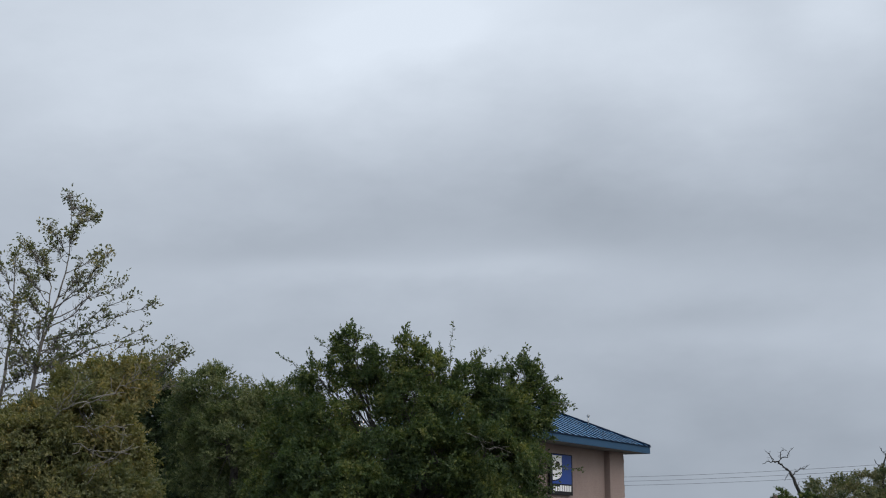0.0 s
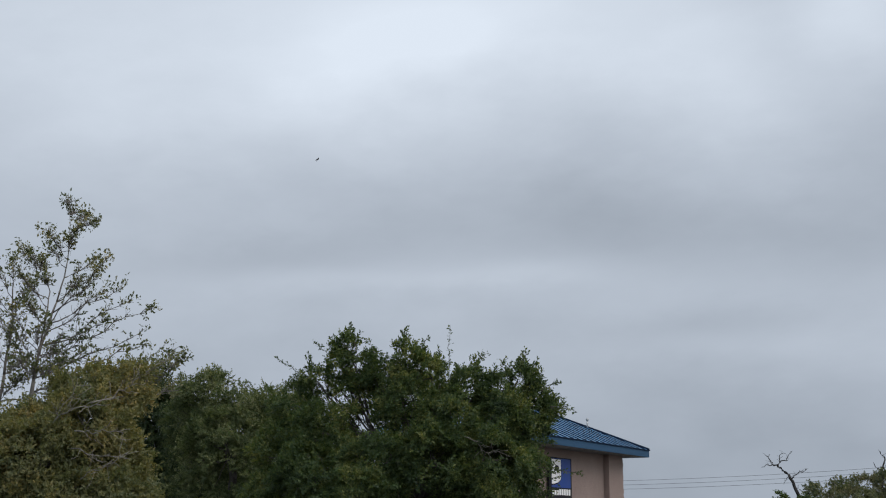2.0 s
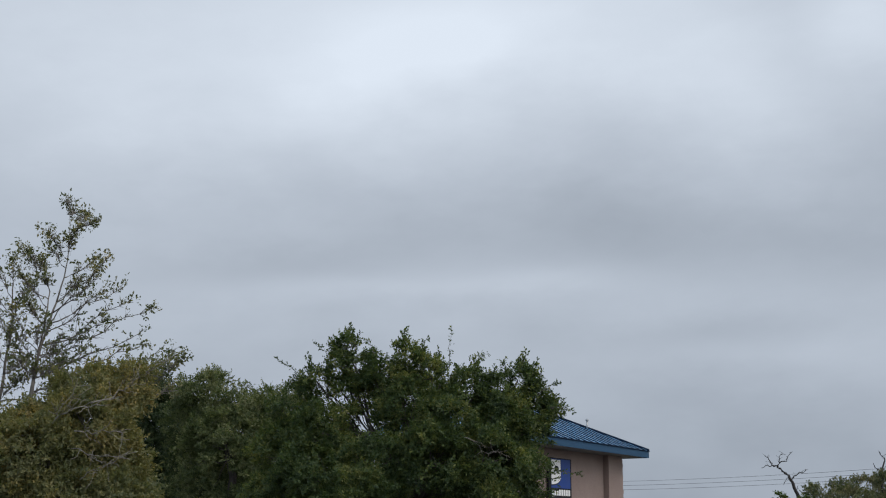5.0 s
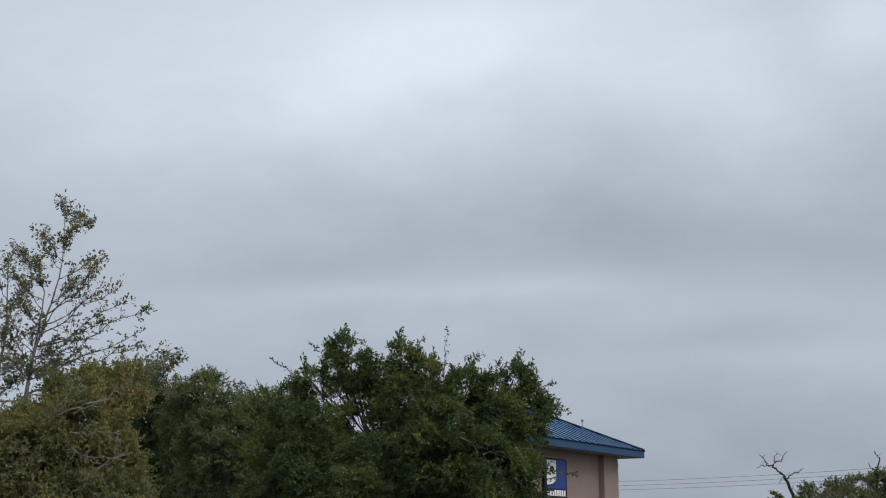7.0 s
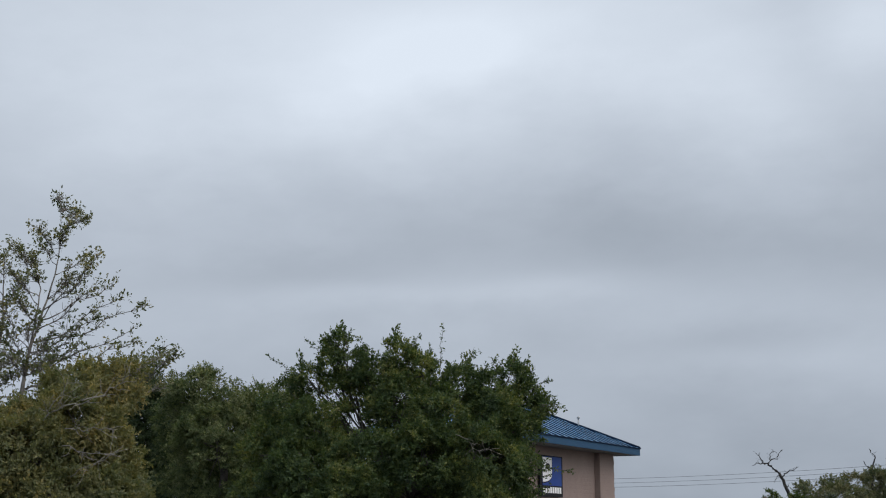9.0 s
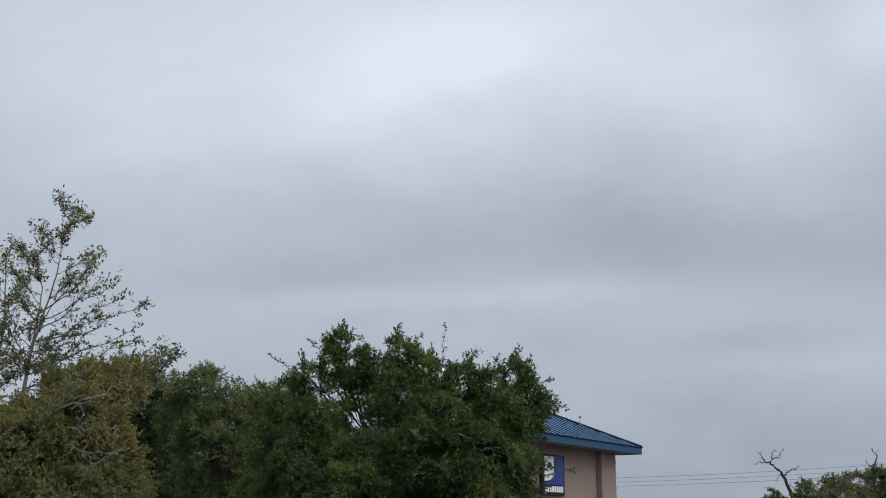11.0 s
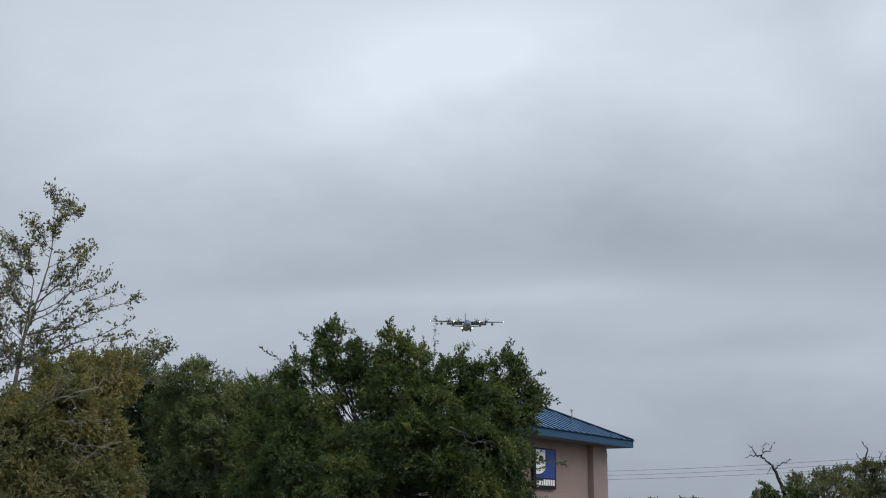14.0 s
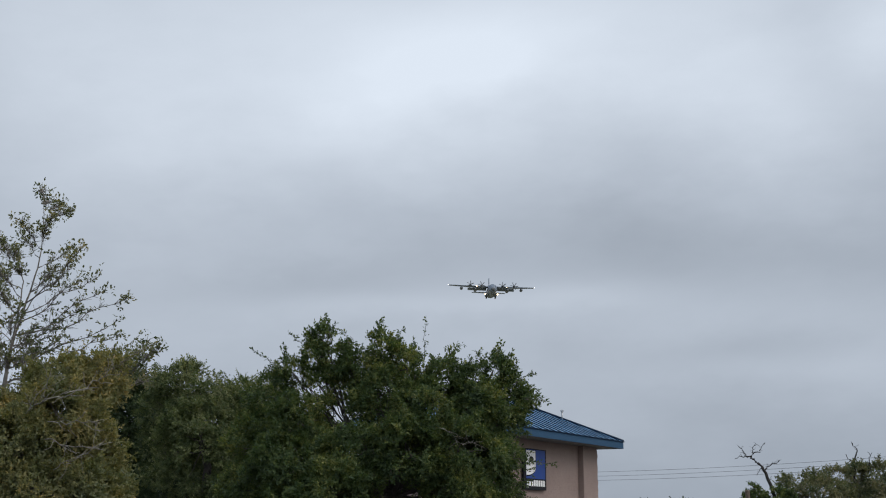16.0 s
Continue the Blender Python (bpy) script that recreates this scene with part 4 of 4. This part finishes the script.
def far_house(name, place, w, depth, h, roof_mat, label):
    x, y, _ = place
    b = thing(name, (x, y, 0), label, "building")
    bm = bmesh.new()
    box(bm, (-w / 2, 0, 0), (w / 2, depth, h - 0.5))
    part("wall", bm, M_FAR_WALL, b)
    bm = bmesh.new()
    box(bm, (-w / 2 - 0.4, -0.4, h - 0.5), (w / 2 + 0.4, depth + 0.4, h), 0.05)
    part("roof", bm, roof_mat, b, "flat dark roof edge")
    for i in range(4):
        bm = bmesh.new()
        u = -w / 2 + w * (i + 0.5) / 4
        box(bm, (u - 0.5, -0.03, 1.0), (u + 0.5, 0.02, 2.4))
        part("window", bm, M_COCKPIT, b)


far_house("far_flat_building", (41.64, 210.0, 0.0), 4.6, 8.0, (41.68, 210.0, 5.04)[2], M_FAR_ROOF, "low far building with a flat dark roof edge")


def crossarm_pole(x, y, h, arm):
    """Far pole that carries a level crossarm with insulators."""
    p = thing("crossarm_pole", (x, y, 0), "pale weathered utility pole with a level crossarm", "pole")
    bm = bmesh.new()
    loft(bm, [ring((0, 0, z), r, r, 10, "z") for z, r in ((-0.05, 0.2), (h * 0.5, 0.18), (h, 0.15))])
    part("pole_shaft", bm, M_PALE_POST, p, "", True)
    bm = bmesh.new()
    box(bm, (-arm / 2, -0.28, h - 0.42), (arm / 2, -0.14, h - 0.24), 0.01)
    part("crossarm", bm, M_PALE_POST, p)
    for u in (-0.46, -0.2, 0.2, 0.46):
        bm = bmesh.new()
        loft(bm, [ring((u * arm, -0.21, h - 0.24 + z), r, r, 10, "z") for z, r in ((0.0, 0.04), (0.06, 0.06), (0.12, 0.03))])
        part("insulator", bm, M_STEEL, p, "", True)
    for u in (-0.25, 0.25):
        tb = Tubes()
        tb.add([(u * arm, -0.2, h - 0.4), (0, -0.15, h - 0.95)], 0.03, 0.03, 5)
        solid("brace", tb.mesh("brace", M_STEEL), p)


crossarm_pole(22.24, 166.0, 4.88, 2.5)


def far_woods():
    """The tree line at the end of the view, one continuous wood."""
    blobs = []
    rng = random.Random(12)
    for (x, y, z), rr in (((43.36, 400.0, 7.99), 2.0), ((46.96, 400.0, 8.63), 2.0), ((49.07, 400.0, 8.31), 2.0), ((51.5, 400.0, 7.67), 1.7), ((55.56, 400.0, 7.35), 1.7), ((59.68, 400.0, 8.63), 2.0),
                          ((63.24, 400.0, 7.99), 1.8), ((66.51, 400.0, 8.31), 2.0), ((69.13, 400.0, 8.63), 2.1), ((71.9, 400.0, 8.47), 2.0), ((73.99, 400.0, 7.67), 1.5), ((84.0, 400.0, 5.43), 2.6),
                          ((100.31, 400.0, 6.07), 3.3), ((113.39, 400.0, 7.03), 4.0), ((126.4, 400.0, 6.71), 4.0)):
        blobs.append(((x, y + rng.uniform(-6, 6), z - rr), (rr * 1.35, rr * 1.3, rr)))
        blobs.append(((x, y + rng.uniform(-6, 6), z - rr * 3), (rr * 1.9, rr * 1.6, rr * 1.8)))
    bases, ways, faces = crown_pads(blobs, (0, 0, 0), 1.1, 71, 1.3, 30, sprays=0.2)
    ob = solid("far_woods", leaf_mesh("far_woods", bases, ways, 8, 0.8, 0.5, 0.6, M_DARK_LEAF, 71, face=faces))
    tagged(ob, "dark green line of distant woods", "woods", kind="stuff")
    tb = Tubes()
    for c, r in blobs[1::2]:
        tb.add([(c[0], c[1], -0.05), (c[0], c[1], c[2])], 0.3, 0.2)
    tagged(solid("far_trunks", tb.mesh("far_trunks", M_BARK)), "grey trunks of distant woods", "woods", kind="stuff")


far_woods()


# ---------------------------------------------------------------- the aircraft
def aircraft():
    """Four-engined high-wing military transport, wheels down. Local origin at the wing's middle, nose towards -y."""
    a = tagged(new("transport_aircraft"), "grey four-engined propeller transport aircraft with landing lights on, wheels down", "aircraft")
    # fuselage
    bm = bmesh.new()
    rows = []
    for y, r, z in ((-11.6, 0.25, -2.75), (-11.2, 0.85, -2.6), (-10.4, 1.35, -2.4), (-9.4, 1.75, -2.1), (-8.2, 2.05, -1.85), (-6.8, 2.15, -1.75), (0, 2.15, -1.75), (5.5, 2.15, -1.75),
                    (9.5, 1.75, -1.25), (13, 1.15, -0.6), (16, 0.6, 0.0), (18.0, 0.2, 0.35)):
        rows.append(ring((0, y, z), r, r * (1.04 if y < 8 else 1.15), 24, "y"))
    loft(bm, rows)
    body = part("fuselage", bm, M_PLANE, a, "", True)
    bm = bmesh.new()
    for i in range(6):
        t = -50 + 20 * i
        c = Matrix.Rotation(radians(t), 4, "Z")
        m = pose(0, -8.3, -0.95) @ c @ pose(0, -1.35, 0, -32, 0, 0)
        got = bmesh.ops.create_cube(bm, size=1, matrix=m @ Matrix.Diagonal((0.42, 0.12, 0.5, 1)))
    part("cockpit_window", bm, M_COCKPIT, body, "dark cockpit glazing")
    bm = bmesh.new()
    loft(bm, [ring((0, y, -2.62), r, r, 16, "y") for y, r in ((-11.95, 0.2), (-11.75, 0.52), (-11.3, 0.86))])
    part("radome", bm, M_PLANE_DARK, body, "dark nose radome", True)
    # wing

    def foil(x, y, z, chord, thick):
        pts = []
        for s, t in ((0, 0), (0.03, 0.35), (0.12, 0.75), (0.3, 1.0), (0.6, 0.75), (1.0, 0.03), (0.6, -0.3), (0.3, -0.45), (0.12, -0.42), (0.03, -0.25)):
            pts.append((x, y + chord * s, z + thick * t))
        return pts

    for sgn in (-1, 1):
        bm = bmesh.new()
        loft(bm, [foil(sgn * x, y, z, c, t) for x, y, z, c, t in ((0, -2.0, 0.15, 4.9, 0.48), (5.5, -2.0, 0.2, 4.8, 0.45), (12, -1.55, 0.4, 3.9, 0.33), (19.7, -1.0, 0.62, 2.6, 0.18), (20.2, -0.5, 0.64, 1.6, 0.1))])
        w = part("wing", bm, M_PLANE, a, "", True)
        # lowered flaps
        bm = bmesh.new()
        loft(bm, [[(sgn * x, 2.55, 0.2), (sgn * x, 2.6, 0.02), (sgn * x, 3.9, -0.75), (sgn * x, 3.95, -0.68)] for x in (2.2, 11.0)])
        part("flap", bm, M_PLANE, w)
        for x in (4.95, 10.25):
            z = 0.12 + 0.02 * x
            bm = bmesh.new()
            loft(bm, [ring((sgn * x, y, z + dz), r * 0.9, r * 1.15, 16, "y") for y, r, dz in ((-4.7, 0.34, 0.0), (-4.3, 0.5, -0.05), (-3.2, 0.62, -0.12), (-1.5, 0.6, -0.1), (0.8, 0.45, 0.0), (2.2, 0.15, 0.1))])
            eng = part("engine", bm, M_PLANE, a, "", True)
            bm = bmesh.new()
            loft(bm, [ring((sgn * x, y, z - 0.62), r, r * 0.7, 12, "y") for y, r in ((-4.55, 0.3), (-4.0, 0.34), (-2.6, 0.2))])
            part("air_intake", bm, M_PLANE_DARK, eng, "dark engine air intake", True)
            prop = solid("propeller", None, a, "six-bladed dark propeller", pose(sgn * x, -4.95, z))
            PROPS.append((prop, (sgn * x, -4.95, z), sgn * x * 7.3))
            bm = bmesh.new()
            loft(bm, [ring((0, y, 0), r, r, 14, "y") for y, r in ((-0.65, 0.05), (-0.45, 0.22), (0, 0.36), (0.2, 0.36))])
            part("spinner", bm, M_PLANE_DARK, prop, "", True)
            bm = bmesh.new()
            loft(bm, [[(-c / 2, -0.12 * tw, r), (0, -0.05, r), (c / 2, 0.12 * tw, r), (0, 0.04, r)] for r, c, tw in ((0.25, 0.24, 1.2), (0.9, 0.36, 1.0), (1.5, 0.34, 0.7), (1.9, 0.22, 0.5), (1.98, 0.1, 0.4))])
            first = part("blade", bm, M_PLANE_DARK, prop)
            for k in range(1, 6):
                solid("blade", first.data, prop, "", pose(0, 0, 0, 0, 60 * k, 0))
        # external tank and outboard pod
        for name, x, r, ln, drop, label in (("fuel_tank", 7.5, 0.78, 4.6, -1.35, "grey underwing fuel tank"), ("refuelling_pod", 14.1, 0.72, 2.6, -0.95, "grey underwing refuelling pod")):
            bm = bmesh.new()
            zz = drop + 0.02 * x
            loft(bm, [ring((sgn * x, y * ln, zz), r * q, r * q, 16, "y") for y, q in ((-0.62, 0.1), (-0.55, 0.5), (-0.4, 0.85), (-0.15, 1.0), (0.4, 0.95), (0.75, 0.5), (0.9, 0.1))])
            pod = part(name, bm, M_PLANE_DARK, a, label, True)
            bm = bmesh.new()
            box(bm, (sgn * x - 0.09, -0.9, zz), (sgn * x + 0.09, 1.3, 0.3 + 0.02 * x))
            part("pylon", bm, M_PLANE, pod)
        # lamps
        for nm, c, r, mt, label in (("landing_light", (sgn * 7.1, -2.05, 0.25), 0.3 if sgn < 0 else 0.2, M_LAMP, "lit landing light"), ("taxi_light", (sgn * 2.9, -2.2, -3.35), 0.33, M_LAMP, "lit landing light on the wheel fairing"),
                                    ("tip_light", (sgn * 20.25, -0.6, 0.66), 0.15, M_TIP_LAMP, "lit white wing tip light")):
            bm = bmesh.new()
            bmesh.ops.create_icosphere(bm, subdivisions=2, radius=r, matrix=Matrix.Translation(c))
            part(nm, bm, mt, a, label, True)
        # wheel fairing and main wheels
        bm = bmesh.new()
        loft(bm, [ring((sgn * 2.05, y, -3.15), r * 0.95, r, 16, "y", 2.6) for y, r in ((-2.6, 0.15), (-1.8, 0.6), (0, 0.8), (3.2, 0.8), (5.0, 0.4), (6.2, 0.1))])
        fair = part("wheel_fairing", bm, M_PLANE, a, "", True)
        for y in (0.2, 2.1):
            bm = bmesh.new()
            loft(bm, [ring((sgn * 2.1 + dx, y, -4.25), r, r, 20, "x") for dx, r in ((-0.27, 0.5), (-0.2, 0.66), (0.2, 0.66), (0.27, 0.5))])
            wheel = part("main_wheel", bm, M_TYRE, a, "", True)
            bm = bmesh.new()
            box(bm, (sgn * 2.1 - 0.1, y - 0.1, -4.25), (sgn * 2.1 + 0.1, y + 0.1, -3.2))
            part("strut", bm, M_STEEL, wheel)
        # tailplane
        bm = bmesh.new()
        loft(bm, [foil(sgn * x, y, z, c, 0.5 * t) for x, y, z, c, t in ((0, 13.2, 0.35, 4.2, 0.42), (4, 13.9, 0.38, 3.3, 0.32), (7.9, 14.9, 0.42, 2.0, 0.18), (8.1, 15.3, 0.42, 1.2, 0.1))])
        part("tailplane", bm, M_PLANE, a, "", True)
    # nose wheels
    for dx in (-0.28, 0.28):
        bm = bmesh.new()
        loft(bm, [ring((dx + e, -8.4, -4.7), r, r, 16, "x") for e, r in ((-0.14, 0.3), (-0.1, 0.42), (0.1, 0.42), (0.14, 0.3))])
        wheel = part("nose_wheel", bm, M_TYRE, a, "", True)
    bm = bmesh.new()
    box(bm, (-0.08, -8.5, -4.7), (0.08, -8.3, -3.6))
    part("nose_strut", bm, M_STEEL, a)
    # fin
    bm = bmesh.new()
    loft(bm, [[(0, y, z), (t, y + c * 0.3, z), (0, y + c, z), (-t, y + c * 0.3, z)] for y, z, c, t in ((9.5, 0.2, 9.0, 0.3), (12.2, 1.6, 6.0, 0.28), (14.0, 4.8, 4.2, 0.24), (15.0, 7.5, 3.0, 0.2), (15.6, 7.8, 2.1, 0.1))])
    part("fin", bm, M_PLANE, a)
    return a


PROPS = []
AIRCRAFT = aircraft()


# ---------------------------------------------------------------- the bird
def small_bird():
    """Small dark bird in flight; nose towards +y."""
    b = tagged(new("bird"), "small dark songbird fluttering in flight", "bird")
    bm = bmesh.new()
    loft(bm, [ring((0, y, z), r, r * 0.95, 12, "y") for y, r, z in ((-0.07, 0.008, 0.004), (-0.05, 0.018, 0.0), (-0.01, 0.029, -0.002), (0.03, 0.026, 0.0), (0.05, 0.017, 0.006), (0.066, 0.018, 0.01), (0.082, 0.01, 0.009), (0.1, 0.002, 0.006))])
    part("body", bm, M_BIRD, b, "", True)
    bm = bmesh.new()
    loft(bm, [[(-w, y, 0.004), (0, y, 0.008), (w, y, 0.004), (0, y, 0.0)] for y, w in ((-0.05, 0.01), (-0.1, 0.018), (-0.15, 0.026), (-0.155, 0.02))])
    part("tail", bm, M_BIRD, b)
    wings = []
    for s in (-1, 1):
        bm = bmesh.new()
        loft(bm, [[(s * x, y0, 0.0), (s * x, (y0 + y1) / 2, 0.005), (s * x, y1, 0.0), (s * x, (y0 + y1) / 2, -0.002)] for x, y0, y1 in ((0, 0.03, -0.045), (0.05, 0.038, -0.05), (0.09, 0.025, -0.052), (0.125, -0.012, -0.05), (0.14, -0.04, -0.052))])
        wings.append((part("wing", bm, M_BIRD, b, "", False, pose(s * 0.018, 0.005, 0.012)), s))
    b.scale = (0.7, 0.7, 0.7)
    return b, wings


BIRD, BIRD_WINGS = small_bird()


def motions():
    # the oak's tallest shoot nods in the wind
    shoot = next(c for c in OAK.children if c.name.startswith("shoot"))
    foot = shoot.matrix_basis.copy()
    nods = ((0, 1.1), (0.5, -1.8), (1, -0.4), (1.5, -2.5), (2, -1.8), (2.5, -0.4), (3, -3.6), (3.5, 0.4), (4, -0.4), (5.2, 0.8), (6.5, 1.6), (7, 1.8), (7.5, 2.3), (8, 1.1), (8.5, 0.4), (9, 0.4),
            (10.2, 1.2), (11.5, 1.8), (12, -1.1), (12.5, -0.4), (13, 1.8), (13.5, -0.4), (14.2, 0.6), (15, 1.1), (15.5, 1.6), (16, -1.1))
    walk(shoot, [(t, foot @ pose(0, 0, 0, 0, a, 0)) for t, a in nods])
    # the cloud deck drifts
    walk(CLOUDS, [(t, pose(0, 0, 0, -1.6 * (t - 8) / 16, 0, -3.2 * (t - 8) / 16)) for t in (0, 4, 8, 12, 16)])
    # approach at 57.5 m/s: a slow descent that levels out, slowly banking (seconds, sideways, height, bank)
    track = (
        (0, -117.5, 122.5, 0.0), (1, -108.3, 121.7, 0.0), (4, -79.5, 119.0, 0.0), (8, -39.0, 115.5, 0.0), (10, -19.0, 113.5, 0.0), (11, -9.6, 112.4, -0.2), (11.5, -5.35, 112.0, -0.2), (12, -1.8, 111.75, -0.2), (12.5, 1.75, 111.65, -0.2),
        (13, 5.3, 111.65, 0.0), (13.5, 8.85, 111.65, 0.4), (14, 12.4, 111.65, 0.7), (14.5, 15.95, 111.65, 0.8), (15, 19.5, 111.65, 1.0), (15.5, 23.05, 111.65, 1.4), (16, 26.6, 111.65, 1.8))
    walk(AIRCRAFT, [(t, pose(x, 633.0 + 57.5 * (16 - t), z, -0.6, b, 2.5)) for t, x, z, b in track])
    for prop, place, phase in PROPS:
        walk(prop, [(i / 10, Matrix.Translation(place) @ pose(0, 0, 0, 0, phase + 71 * i, 0)) for i in range(161)])
    # the bird leaves the oak, hovers, and flies off
    track = [
        (0, -8.0, 40.5, 5.6), (0.8, -8.0, 40.5, 5.6), (1.0, -7.6, 39.0, 6.7),
        (1.1, -7.27, 38.0, 7.24), (1.2, -6.95, 38.0, 7.73), (1.3, -6.56, 38.0, 8.16),
        (1.4, -6.19, 38.0, 8.61), (1.5, -5.77, 38.0, 9.0), (1.6, -5.44, 38.0, 9.53),
        (1.7, -5.05, 38.0, 10.13), (1.8, -4.69, 38.0, 10.85), (1.9, -4.4, 38.0, 11.55),
        (2.0, -4.07, 38.0, 12.25), (2.1, -3.82, 38.0, 12.84), (2.2, -3.58, 38.0, 13.47),
        (2.3, -3.28, 38.0, 14.16), (2.4, -3.08, 38.0, 14.8), (2.5, -2.94, 38.0, 15.39),
        (2.6, -2.8, 38.0, 15.87), (2.7, -2.67, 38.0, 16.2), (2.8, -2.56, 38.0, 16.44),
        (2.9, -2.62, 38.0, 16.5), (3.0, -2.67, 38.0, 16.48), (3.1, -2.76, 38.0, 16.33),
        (3.2, -2.93, 38.0, 16.3), (3.3, -3.05, 38.0, 16.14), (3.4, -3.01, 38.0, 16.01),
        (3.5, -2.82, 38.0, 15.81), (3.6, -2.87, 38.0, 15.71), (3.7, -3.09, 38.0, 15.8),
        (3.8, -3.22, 38.0, 15.95), (4.0, -2.57, 38.0, 16.58), (4.2, -1.21, 38.0, 17.14),
        (5.0, 4.5, 36.0, 20.5), (7.0, 18.0, 30.0, 26.0), (16.0, 80.0, 10.0, 45.0),
    ]
    rows = []
    for i, (t, x, y, z) in enumerate(track):
        a, c = track[max(i - 1, 0)], track[min(i + 1, len(track) - 1)]
        d = Vector((c[1] - a[1], c[2] - a[2], c[3] - a[3]))
        head = -max(-50, min(50, 60 * d.x))
        nose = max(-15, min(50, 70 * d.z))
        rows.append((t, pose(x, y, z, nose, 0, head)))
    walk(BIRD, rows)
    # wing beats: (seconds, raised, swept back); it folds its wings between bursts
    beats = (
        (0.0, 10, 60), (0.9, 10, 60), (1.0, 40, 0), (1.1, -20, 10), (1.2, 12, 50), (1.3, 35, 5), (1.4, -15, 10), (1.5, 25, 45), (1.6, 40, 0), (1.7, 30, 0),
        (1.8, 5, 55), (1.9, 35, 5), (2.0, 5, 60), (2.1, 8, 55), (2.2, 40, 0), (2.3, 5, 60), (2.4, 8, 0), (2.5, 48, 10), (2.6, 30, 40), (2.7, 10, 50),
        (2.8, 45, 0), (2.9, 10, 60), (3.0, 5, 62), (3.1, 35, 5), (3.2, 8, 60), (3.3, 10, 55), (3.4, 5, 84), (3.5, 5, 86), (3.6, 30, 5), (3.7, 45, 0),
        (3.8, 10, 55), (3.9, 40, 10), (4.0, 15, 50), (4.1, -15, 5), (4.2, 20, 0), (4.5, -20, 0), (4.8, 30, 0), (5.2, -15, 0), (6.0, 5, 10), (16.0, 5, 10))
    for wing, s in BIRD_WINGS:
        walk(wing, [(t, pose(s * 0.018, 0.005, 0.012, 0, -s * up, -s * back)) for t, up, back in beats])


motions()
